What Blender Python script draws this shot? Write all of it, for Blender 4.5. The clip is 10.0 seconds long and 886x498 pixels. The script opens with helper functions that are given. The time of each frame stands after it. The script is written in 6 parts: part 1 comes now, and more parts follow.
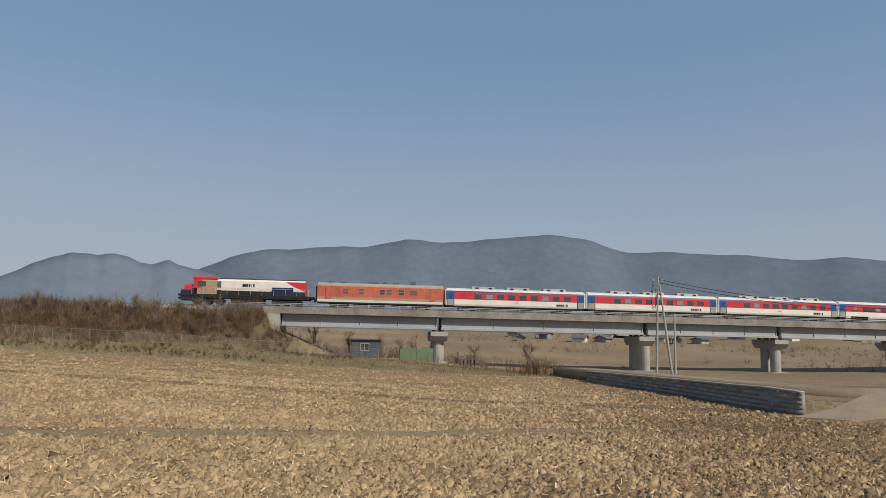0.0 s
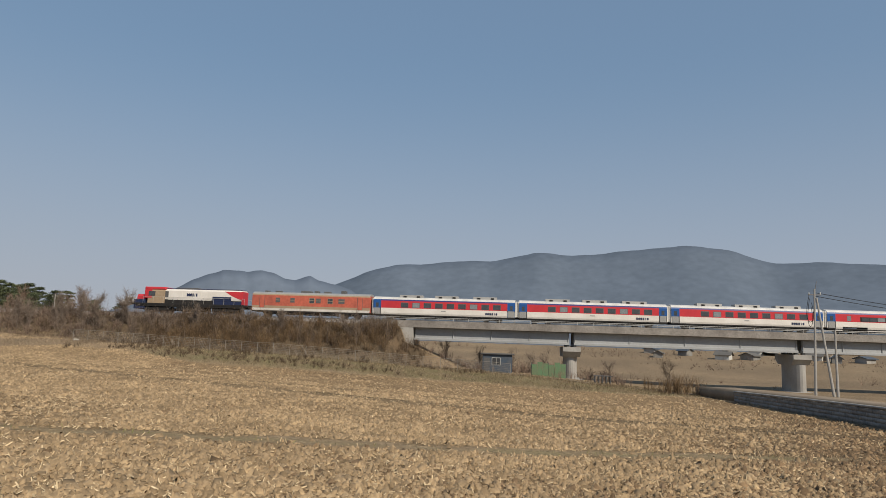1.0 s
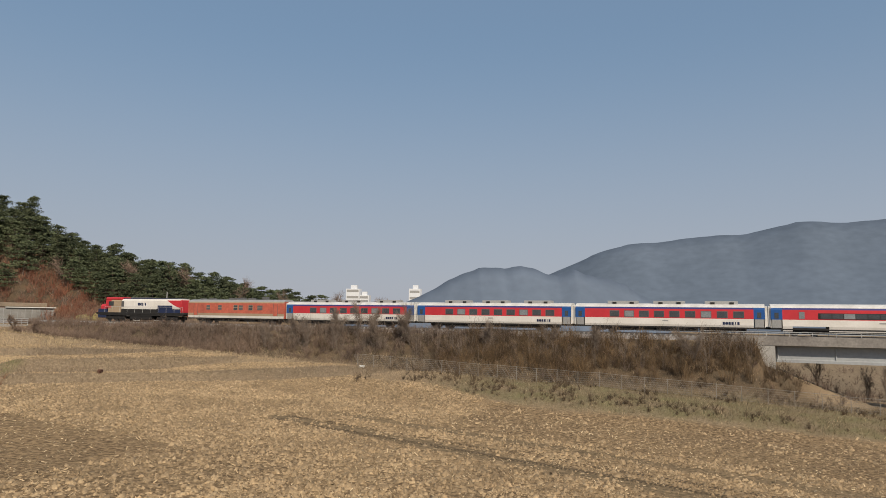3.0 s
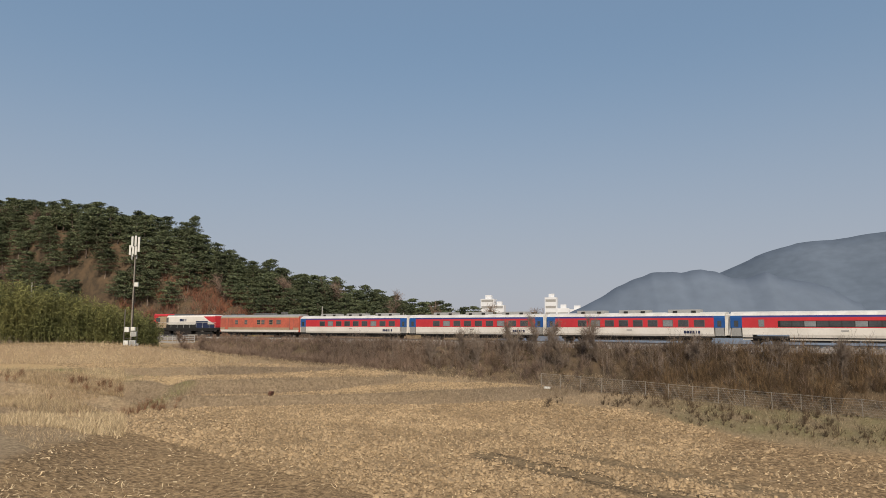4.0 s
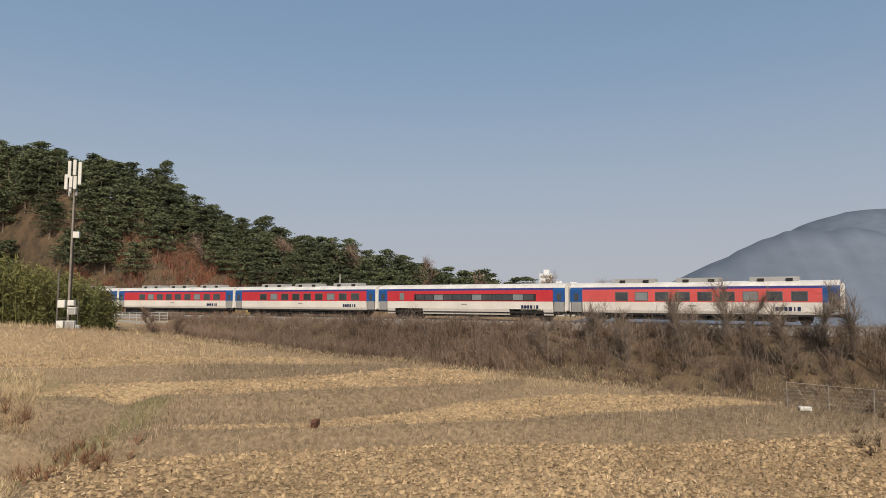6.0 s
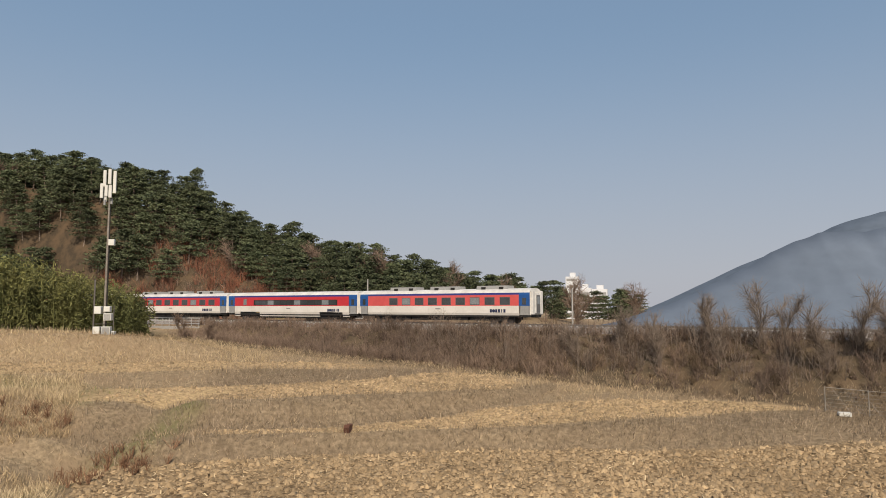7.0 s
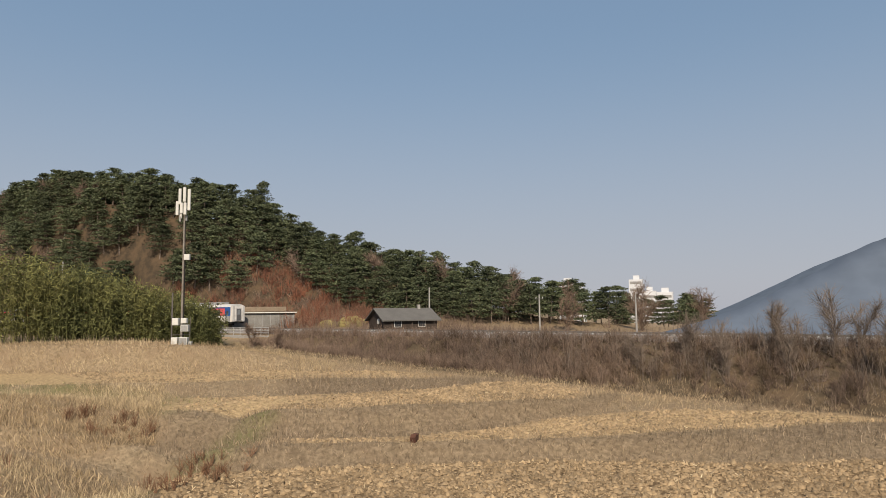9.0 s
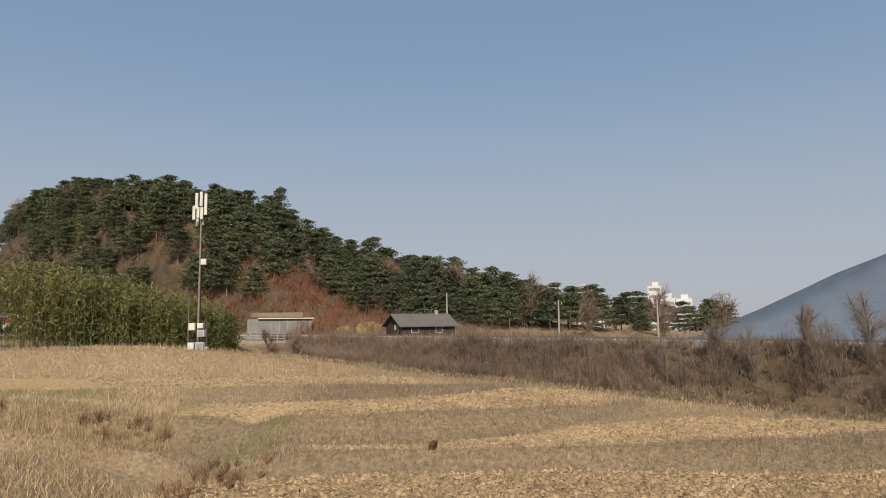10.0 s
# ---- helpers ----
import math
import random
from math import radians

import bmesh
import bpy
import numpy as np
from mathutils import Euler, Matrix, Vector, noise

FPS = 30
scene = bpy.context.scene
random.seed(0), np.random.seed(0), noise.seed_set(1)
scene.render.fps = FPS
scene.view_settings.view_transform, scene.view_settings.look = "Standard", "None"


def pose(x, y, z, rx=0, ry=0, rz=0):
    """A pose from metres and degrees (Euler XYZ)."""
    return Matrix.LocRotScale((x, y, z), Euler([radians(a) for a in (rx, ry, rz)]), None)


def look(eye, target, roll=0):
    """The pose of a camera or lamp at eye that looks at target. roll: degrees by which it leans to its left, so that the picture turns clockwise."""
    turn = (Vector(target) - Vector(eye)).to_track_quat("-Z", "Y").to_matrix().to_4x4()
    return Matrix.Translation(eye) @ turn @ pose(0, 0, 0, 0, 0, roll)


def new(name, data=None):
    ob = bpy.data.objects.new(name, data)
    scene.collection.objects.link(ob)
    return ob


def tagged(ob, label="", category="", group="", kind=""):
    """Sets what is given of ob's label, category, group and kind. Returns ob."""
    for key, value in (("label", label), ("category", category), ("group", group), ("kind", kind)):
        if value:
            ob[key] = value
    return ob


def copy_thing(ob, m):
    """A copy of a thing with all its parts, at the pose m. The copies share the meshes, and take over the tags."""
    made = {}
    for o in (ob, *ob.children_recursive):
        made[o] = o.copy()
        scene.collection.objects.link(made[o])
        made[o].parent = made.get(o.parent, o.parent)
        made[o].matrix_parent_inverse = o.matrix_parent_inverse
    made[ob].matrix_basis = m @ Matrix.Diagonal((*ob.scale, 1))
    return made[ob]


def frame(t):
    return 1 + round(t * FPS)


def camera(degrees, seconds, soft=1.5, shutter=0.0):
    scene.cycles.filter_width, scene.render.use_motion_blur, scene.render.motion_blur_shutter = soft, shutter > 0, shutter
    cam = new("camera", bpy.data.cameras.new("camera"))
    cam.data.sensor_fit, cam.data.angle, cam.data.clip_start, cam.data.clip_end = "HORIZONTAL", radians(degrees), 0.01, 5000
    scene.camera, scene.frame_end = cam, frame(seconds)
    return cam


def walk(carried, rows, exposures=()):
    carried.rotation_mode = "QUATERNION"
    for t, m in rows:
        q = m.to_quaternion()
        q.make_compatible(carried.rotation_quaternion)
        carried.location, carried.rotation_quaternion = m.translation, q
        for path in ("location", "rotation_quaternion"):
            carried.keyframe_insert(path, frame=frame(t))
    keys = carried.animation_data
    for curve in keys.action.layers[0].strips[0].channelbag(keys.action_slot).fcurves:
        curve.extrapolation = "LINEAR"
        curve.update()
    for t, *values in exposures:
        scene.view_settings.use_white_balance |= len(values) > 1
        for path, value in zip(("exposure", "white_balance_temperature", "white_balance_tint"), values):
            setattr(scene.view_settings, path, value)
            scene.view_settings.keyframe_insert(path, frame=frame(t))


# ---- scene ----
# metres, z up; a row: seconds, eye, yaw, pitch, roll
PATH = [
    (0.00, 0.00, 0.00, 5.00, -0.06, 7.39, 1.34),
    (0.25, 0.00, 0.00, 5.00, 1.67, 7.89, 1.34),
    (0.50, 0.00, 0.00, 5.00, 4.78, 8.40, 1.36),
    (0.75, -0.09, 0.06, 5.02, 7.66, 8.33, 1.69),
    (1.00, -0.29, 0.20, 5.07, 11.05, 8.26, 2.01),
    (1.25, -0.76, 0.51, 5.18, 15.79, 8.30, 1.53),
    (1.50, -1.48, 1.00, 5.36, 20.32, 8.33, 1.05),
    (1.75, -2.28, 1.55, 5.56, 23.51, 8.27, 1.06),
    (2.00, -3.54, 2.40, 5.86, 25.48, 8.09, 1.09),
    (2.20, -5.90, 4.00, 6.44, 25.96, 7.37, 2.01),
    (2.40, -10.19, 6.90, 7.48, 26.37, 6.90, 1.89),
    (2.60, -14.48, 9.81, 8.52, 26.69, 6.47, 1.60),
    (2.80, -18.76, 12.71, 9.55, 27.04, 6.10, 1.22),
    (3.00, -23.05, 15.61, 10.59, 27.52, 5.82, 0.83),
    (3.20, -27.34, 18.51, 11.63, 28.24, 5.67, 0.53),
    (3.30, -29.49, 19.96, 12.15, 28.72, 5.65, 0.43),
    (3.50, -30.78, 20.13, 12.33, 32.21, 5.69, 0.32),
    (3.75, -32.13, 20.37, 11.71, 36.24, 6.07, 0.17),
    (4.00, -33.99, 20.78, 11.09, 38.42, 6.54, 0.05),
    (4.10, -36.79, 22.57, 11.18, 38.38, 6.63, 0.03),
    (4.20, -39.60, 24.35, 11.27, 38.25, 6.69, 0.01),
    (4.30, -42.40, 26.13, 11.35, 38.06, 6.76, -0.01),
    (4.40, -45.20, 27.92, 11.44, 37.82, 6.82, -0.02),
    (4.50, -48.00, 29.70, 11.53, 37.52, 6.91, -0.03),
    (4.60, -51.11, 31.61, 11.38, 36.72, 7.08, 0.05),
    (4.70, -54.21, 33.51, 11.24, 35.27, 7.31, 0.23),
    (4.80, -57.31, 35.42, 11.09, 33.63, 7.56, 0.44),
    (4.90, -60.41, 37.33, 10.95, 32.30, 7.75, 0.62),
    (5.00, -63.52, 39.23, 10.80, 31.75, 7.83, 0.69),
    (5.25, -64.54, 40.07, 10.58, 32.59, 6.62, 0.48),
    (5.50, -65.03, 40.38, 10.48, 34.01, 5.17, 0.27),
    (5.75, -65.29, 40.11, 10.57, 35.24, 4.78, 0.26),
    (6.00, -65.43, 39.78, 10.69, 36.29, 4.62, 0.26),
    (6.40, -65.54, 39.63, 10.74, 37.31, 4.69, 0.20),
    (6.80, -65.62, 39.54, 10.76, 38.07, 4.86, 0.07),
    (7.20, -65.66, 39.46, 10.79, 38.80, 5.00, -0.08),
    (7.50, -65.67, 39.37, 10.84, 39.48, 5.05, -0.18),
    (8.00, -65.50, 39.15, 11.19, 41.03, 4.92, -0.32),
    (8.50, -65.59, 39.14, 11.25, 42.28, 5.18, -0.43),
    (9.00, -65.20, 38.82, 11.22, 43.56, 5.35, -0.57),
    (9.50, -65.95, 39.38, 11.09, 44.44, 5.77, -0.50),
    (10.00, -66.02, 39.47, 11.01, 44.99, 5.97, -0.55),
]
cam = camera(67.2, 10.0, soft=0.85)
walk(cam, [(t, pose(x, y, z, 90 + p, 0, yaw) @ pose(0, 0, 0, 0, 0, r)) for t, x, y, z, yaw, p, r in PATH],
     exposures=[(0, 0.08, 6700, 11), (1.2, 0.05, 6800, 12), (3.8, 0.10, 6950, 13), (5.2, 0.18, 7040, 14), (10, 0.21, 7080, 14)])

# ---- light ----
world = bpy.data.worlds.new("world")
scene.world = world
world.use_nodes = True
wn = world.node_tree
sky = wn.nodes.new("ShaderNodeTexSky")
sky.sky_type = "NISHITA"
sky.sun_disc = False
SUN_EL, SUN_AZ = radians(40), radians(133)   # azimuth clockwise from +y
sky.sun_elevation, sky.sun_rotation = SUN_EL, SUN_AZ
sky.altitude, sky.air_density, sky.dust_density, sky.ozone_density = 50, 1.0, 0.7, 5.0
haze = wn.nodes.new("ShaderNodeGamma")
haze.inputs["Gamma"].default_value = 0.38
tint = wn.nodes.new("ShaderNodeHueSaturation")
tint.inputs["Saturation"].default_value = 1.85
wn.links.new(sky.outputs[0], haze.inputs["Color"])
wn.links.new(haze.outputs[0], tint.inputs["Color"])
veil = wn.nodes.new("ShaderNodeMixRGB")
where = wn.nodes.new("ShaderNodeTexCoord")
split = wn.nodes.new("ShaderNodeSeparateXYZ")
thick = wn.nodes.new("ShaderNodeMapRange")
thick.interpolation_type = "SMOOTHSTEP"
thick.inputs["From Min"].default_value, thick.inputs["From Max"].default_value = -0.02, 0.42
thick.inputs["To Min"].default_value, thick.inputs["To Max"].default_value = 0.85, 0.20
wn.links.new(where.outputs["Generated"], split.inputs[0])
wn.links.new(split.outputs["Z"], thick.inputs[0])
wn.links.new(thick.outputs[0], veil.inputs["Fac"])
veil.inputs["Color2"].default_value = (1.37, 1.53, 1.86, 1)
wn.links.new(tint.outputs[0], veil.inputs["Color1"])
wn.links.new(veil.outputs[0], wn.nodes["Background"].inputs[0])
wn.nodes["Background"].inputs[1].default_value = 0.25
sun = new("sun", bpy.data.lights.new("sun", "SUN"))
sun.data.energy, sun.data.angle, sun.data.color = 4.1, radians(0.6), (1.0, 0.92, 0.79)
sd_ = Vector((math.sin(SUN_AZ) * math.cos(SUN_EL), math.cos(SUN_AZ) * math.cos(SUN_EL), math.sin(SUN_EL)))
sun.matrix_world = look(sd_ * 300, (0, 0, 0))
scene.view_settings.exposure = 0.0


# ---- materials ----
def mat(name, col, rough=0.8, vary=0.15, scale=2.0, bump=0.0, metal=0.0, col2=None, fine=None, island=0.0, rand=0.0, spec=0.3):
    m = bpy.data.materials.new(name)
    m.use_nodes = True
    n, l = m.node_tree.nodes, m.node_tree.links
    b = n["Principled BSDF"]
    b.inputs["Roughness"].default_value, b.inputs["Metallic"].default_value = rough, metal
    b.inputs["Specular IOR Level"].default_value = spec
    geo = n.new("ShaderNodeTexCoord")
    big, small = n.new("ShaderNodeTexNoise"), n.new("ShaderNodeTexNoise")
    big.inputs["Scale"].default_value, big.inputs["Detail"].default_value = scale, 4
    small.inputs["Scale"].default_value, small.inputs["Detail"].default_value = fine or scale * 9, 3
    for t in (big, small):
        l.new(geo.outputs["Object"], t.inputs["Vector"])
    mix = n.new("ShaderNodeMix")
    mix.data_type = "RGBA"
    c2 = col2 or tuple(c * 0.62 for c in col)
    mix.inputs["A"].default_value, mix.inputs["B"].default_value = (*col, 1), (*c2, 1)
    ramp = n.new("ShaderNodeMapRange")
    ramp.inputs["From Min"].default_value, ramp.inputs["From Max"].default_value = 0.35, 0.7
    ramp.inputs["To Max"].default_value = 1.0 if col2 else min(1.0, vary * 3)
    l.new(big.outputs[0], ramp.inputs[0])
    l.new(ramp.outputs[0], mix.inputs["Factor"])
    hsv = n.new("ShaderNodeHueSaturation")
    l.new(mix.outputs["Result"], hsv.inputs["Color"])
    val = n.new("ShaderNodeMapRange")
    val.inputs["From Min"].default_value, val.inputs["From Max"].default_value = 0.25, 0.75
    val.inputs["To Min"].default_value, val.inputs["To Max"].default_value = 1 - vary, 1 + vary
    l.new(small.outputs[0], val.inputs[0])
    out = val.outputs[0]
    for amount, source in ((island, "ShaderNodeNewGeometry"), (rand, "ShaderNodeObjectInfo")):
        if amount:
            src = n.new(source)
            rr = n.new("ShaderNodeMapRange")
            rr.inputs["To Min"].default_value, rr.inputs["To Max"].default_value = 1 - amount, 1 + amount
            l.new(src.outputs["Random Per Island" if island and source.endswith("Geometry") else "Random"], rr.inputs[0])
            mul = n.new("ShaderNodeMath")
            mul.operation = "MULTIPLY"
            l.new(out, mul.inputs[0])
            l.new(rr.outputs[0], mul.inputs[1])
            out = mul.outputs[0]
    l.new(out, hsv.inputs["Value"])
    l.new(hsv.outputs[0], b.inputs["Base Color"])
    if bump:
        bp = n.new("ShaderNodeBump")
        bp.inputs["Strength"].default_value, bp.inputs["Distance"].default_value = min(1, bump * 5), bump
        l.new(small.outputs[0], bp.inputs["Height"])
        l.new(bp.outputs[0], b.inputs["Normal"])
    return m


M = {}
M["soil"] = mat("soil", (0.365, 0.262, 0.150), 0.95, 0.25, 0.25, 0.05, fine=6, col2=(0.25, 0.178, 0.102), island=0.3)
M["dampsoil"] = mat("damp_soil", (0.225, 0.150, 0.083), 0.95, 0.25, 0.25, 0.05, fine=6, col2=(0.15, 0.10, 0.058), island=0.35)
M["straw"] = mat("straw", (0.45, 0.345, 0.215), 0.9, 0.2, 0.08, fine=1.5, col2=(0.31, 0.235, 0.155), island=0.4)
M["green"] = mat("green_grass", (0.16, 0.17, 0.06), 0.9, 0.2, 0.2, col2=(0.24, 0.2, 0.09), island=0.4)
M["brush"] = mat("brush", (0.225, 0.160, 0.118), 0.95, 0.2, 0.08, fine=0.9, col2=(0.145, 0.105, 0.082), island=0.45)
M["darkbrush"] = mat("dark_brush", (0.118, 0.080, 0.048), 0.95, 0.2, 0.08, fine=0.9, col2=(0.072, 0.052, 0.035), island=0.45)
M["russet"] = mat("russet", (0.24, 0.10, 0.06), 0.95, 0.2, 0.1, col2=(0.17, 0.10, 0.07), island=0.4)
M["bark"] = mat("bark", (0.215, 0.17, 0.135), 0.95, 0.25, 1.5, 0.02)
M["pine"] = mat("pine_needles", (0.092, 0.106, 0.052), 0.85, 0.25, 0.3, fine=1.2, col2=(0.055, 0.072, 0.040), island=0.45, rand=0.3)
M["bamboo"] = mat("bamboo_leaf", (0.165, 0.160, 0.055), 0.8, 0.25, 0.15, fine=0.8, col2=(0.075, 0.085, 0.030), island=0.5)
M["concrete"] = mat("concrete", (0.36, 0.35, 0.325), 0.9, 0.12, 0.35, 0.01, fine=5, col2=(0.27, 0.26, 0.24))
M["deck"] = mat("weathered_concrete", (0.27, 0.25, 0.225), 0.95, 0.25, 0.5, 0.02, fine=4, col2=(0.17, 0.155, 0.14))
M["bankgrass"] = mat("bank_grass", (0.315, 0.245, 0.172), 0.95, 0.2, 0.1, fine=1.5, col2=(0.195, 0.148, 0.100), island=0.4)
M["girder"] = mat("painted_girder", (0.34, 0.355, 0.36), 0.6, 0.08, 0.2, fine=3, col2=(0.28, 0.29, 0.295))
M["wallstone"] = mat("dark_concrete", (0.215, 0.205, 0.19), 0.95, 0.2, 0.6, 0.02, fine=5, col2=(0.28, 0.27, 0.25), rand=0.12)
M["road"] = mat("dusty_road", (0.25, 0.20, 0.145), 0.95, 0.15, 0.4, 0.01, fine=8, col2=(0.19, 0.15, 0.105))
M["ballast"] = mat("ballast", (0.24, 0.22, 0.205), 0.95, 0.4, 1.0, 0.04, fine=12)
M["steel"] = mat("steel", (0.22, 0.2, 0.18), 0.5, 0.15, 2, metal=0.7)
M["galv"] = mat("galvanised", (0.5, 0.5, 0.48), 0.5, 0.1, 2, metal=0.3)
M["black"] = mat("underframe_black", (0.025, 0.024, 0.023), 0.8, 0.3, 1.5)
M["glass"] = mat("dark_glass", (0.055, 0.06, 0.065), 0.1, 0.3, 0.8, spec=0.8)
M["paleglass"] = mat("pale_glass", (0.22, 0.24, 0.25), 0.2, 0.2, 0.8, spec=0.6)
M["white"] = mat("cream_white_paint", (0.71, 0.68, 0.63), 0.45, 0.06, 0.5, fine=4, col2=(0.62, 0.59, 0.53))
M["red"] = mat("red_paint", (0.55, 0.040, 0.050), 0.4, 0.06, 0.4, fine=3, col2=(0.47, 0.037, 0.047))
M["fadedred"] = mat("faded_red_paint", (0.64, 0.105, 0.10), 0.45, 0.06, 0.4, fine=3, col2=(0.56, 0.09, 0.088))
M["blue"] = mat("blue_paint", (0.018, 0.085, 0.27), 0.4, 0.06, 0.6, fine=3)
M["stripe"] = mat("stripe_paint", (0.035, 0.04, 0.17), 0.4, 0.06, 0.6)
M["navy"] = mat("navy_paint", (0.02, 0.03, 0.075), 0.45, 0.08, 0.6)
M["roofwhite"] = mat("roof_paint", (0.62, 0.61, 0.58), 0.5, 0.1, 0.6, fine=3, col2=(0.48, 0.47, 0.44))
M["grey"] = mat("grey_paint", (0.30, 0.30, 0.29), 0.5, 0.12, 0.8)
M["darkgrey"] = mat("dark_grey_paint", (0.11, 0.11, 0.11), 0.6, 0.15, 0.8)
M["orange"] = mat("orange_paint", (0.50, 0.125, 0.080), 0.55, 0.16, 0.5, fine=3, col2=(0.37, 0.10, 0.068))
M["beige"] = mat("beige_paint", (0.36, 0.27, 0.18), 0.5, 0.1, 0.5, fine=3)
# The blue-grey of distance haze is put into these two base colours.
M["mount"] = mat("haze_tinted_woods", (0.120, 0.151, 0.192), 1.0, 0.10, 0.03, col2=(0.104, 0.132, 0.168), fine=0.25, spec=0.0)
M["mountnear"] = mat("haze_tinted_hill", (0.128, 0.160, 0.205), 1.0, 0.08, 0.05, col2=(0.114, 0.143, 0.184), fine=0.4, spec=0.0)


# ---- mesh helpers ----
def part(name, bm, material, parent=None, label="", kind=""):
    me = bpy.data.meshes.new(name)
    bm.to_mesh(me)
    bm.free()
    me.materials.append(M[material] if isinstance(material, str) else material)
    ob = new(name, me)
    if parent:
        ob.parent = parent
    return tagged(ob, label, kind=kind)


def empty(name, label, category, group="", m=None):
    ob = new(name)
    ob.empty_display_size = 0.3
    if m:
        ob.matrix_basis = m
    return tagged(ob, label, category, group)


def soup(name, verts, faces, material, parent=None, smooth=False):
    me = bpy.data.meshes.new(name)
    verts = np.asarray(verts, np.float32)
    faces = np.asarray(faces, np.int32)
    k = faces.shape[1]
    me.vertices.add(len(verts))
    me.vertices.foreach_set("co", verts.ravel())
    me.loops.add(faces.size)
    me.loops.foreach_set("vertex_index", faces.ravel())
    me.polygons.add(len(faces))
    me.polygons.foreach_set("loop_start", np.arange(0, faces.size, k, dtype=np.int32))
    if smooth:
        me.polygons.foreach_set("use_smooth", np.ones(len(faces), bool))
    me.update(calc_edges=True)
    me.materials.append(M[material] if isinstance(material, str) else material)
    ob = new(name, me)
    if parent:
        ob.parent = parent
    return ob


def box(bm, x0, x1, y0, y1, z0, z1, bevel=0.0):
    r = bmesh.ops.create_cube(bm, size=1, matrix=Matrix.Translation(((x0 + x1) / 2, (y0 + y1) / 2, (z0 + z1) / 2)) @ Matrix.Diagonal((x1 - x0, y1 - y0, z1 - z0, 1)))
    if bevel:
        es = list({e for v in r["verts"] for e in v.link_edges})
        bmesh.ops.bevel(bm, geom=es, offset=bevel, segments=1, affect="EDGES")
    return bm


def boxes(*bs, bevel=0.0):
    bm = bmesh.new()
    for b in bs:
        box(bm, *b, bevel=bevel)
    return bm


def rod(bm, a, b, r0, r1=None, seg=6):
    a, b = Vector(a), Vector(b)
    d = b - a
    m = Matrix.Translation((a + b) / 2) @ d.to_track_quat("Z", "Y").to_matrix().to_4x4()
    bmesh.ops.create_cone(bm, cap_ends=True, segments=seg, radius1=r0, radius2=r0 if r1 is None else r1, depth=d.length, matrix=m)
    return bm


def rods(*rs, seg=6):
    bm = bmesh.new()
    for a, b, r in rs:
        rod(bm, a, b, r, seg=seg)
    return bm


def prism(bm, profile, x0, x1):
    """A closed (y, z) outline drawn out along x."""
    a = [bm.verts.new((x0, y, z)) for y, z in profile]
    b = [bm.verts.new((x1, y, z)) for y, z in profile]
    k = len(a)
    for i in range(k):
        bm.faces.new((a[i], a[(i + 1) % k], b[(i + 1) % k], b[i]))
    bm.faces.new(a[::-1])
    bm.faces.new(b)
    bmesh.ops.recalc_face_normals(bm, faces=bm.faces[:])
    return bm


# ---- the railway line ----
SG = np.linspace(-420.0, 460.0, 881)
sc = np.clip(SG, -420, 150)
TH = 3.2150720 - 0.00047880 * sc + 0.0017804 * sc ** 2 / 200 + 0.00072800 * sc ** 3 / 60000
TH = np.where(SG < -130, TH[290], TH)
TX = np.concatenate([[0], np.cumsum((np.cos(TH)[1:] + np.cos(TH)[:-1]) / 2)])
TY = np.concatenate([[0], np.cumsum((np.sin(TH)[1:] + np.sin(TH)[:-1]) / 2)])
TX, TY = TX - TX[420] - 36.732, TY - TY[420] + 105.838
RAIL = 8.93


def line(s, off=0.0, z=RAIL):
    """The place beside the line at s metres along it (off > 0: beyond it, as seen from the field)."""
    th = np.interp(s, SG, TH)
    return Vector((float(np.interp(s, SG, TX) + off * math.sin(th)), float(np.interp(s, SG, TY) - off * math.cos(th)), z))


def line_turn(s):
    return math.degrees(float(np.interp(s, SG, TH)))


def beside(x, y):
    """Signed distance from the line and place along it, for arrays."""
    x, y = np.asarray(x, float), np.asarray(y, float)
    xs, ys, ss, th = TX[::4], TY[::4], SG[::4], TH[::4]
    sd = np.empty(x.shape)
    sl = np.empty(x.shape)
    f, g = x.ravel(), y.ravel()
    o1, o2 = np.empty(f.shape), np.empty(f.shape)
    for i in range(0, len(f), 20000):
        a, b = f[i:i + 20000, None] - xs, g[i:i + 20000, None] - ys
        j = np.argmin(a * a + b * b, 1)
        k = np.arange(len(j))
        ax, by = a[k, j], b[k, j]
        o1[i:i + 20000] = ax * np.sin(th[j]) - by * np.cos(th[j])
        o2[i:i + 20000] = ss[j] + ax * np.cos(th[j]) + by * np.sin(th[j])
    return o1.reshape(x.shape), o2.reshape(x.shape)


# ---- terrain ----
def smooth(a, b, v):
    t = np.clip((v - a) / (b - a), 0, 1)
    return t * t * (3 - 2 * t)


def wavy(x, y, k, seed):
    """Soft unevenness from a few waves."""
    r = np.random.RandomState(seed)
    out = 0
    for i in range(7):
        a, p, f = r.uniform(0, 6.28), r.uniform(0, 6.28), k * r.uniform(0.6, 1.9)
        out = out + np.sin((x * math.cos(a) + y * math.sin(a)) * f + p) / 7
    return out


RIDGE = [(-300, 98, 31), (-262, 90, 30), (-231, 93, 29), (-212, 99.6, 26.5), (-200, 107.5, 23.5), (-189, 112, 19.5), (-175.5, 120, 12), (-165, 126, 9), (-155, 131, 6.5), (-145.5, 136.5, 3.5), (-136, 141, 2), (-125, 147, 1)]


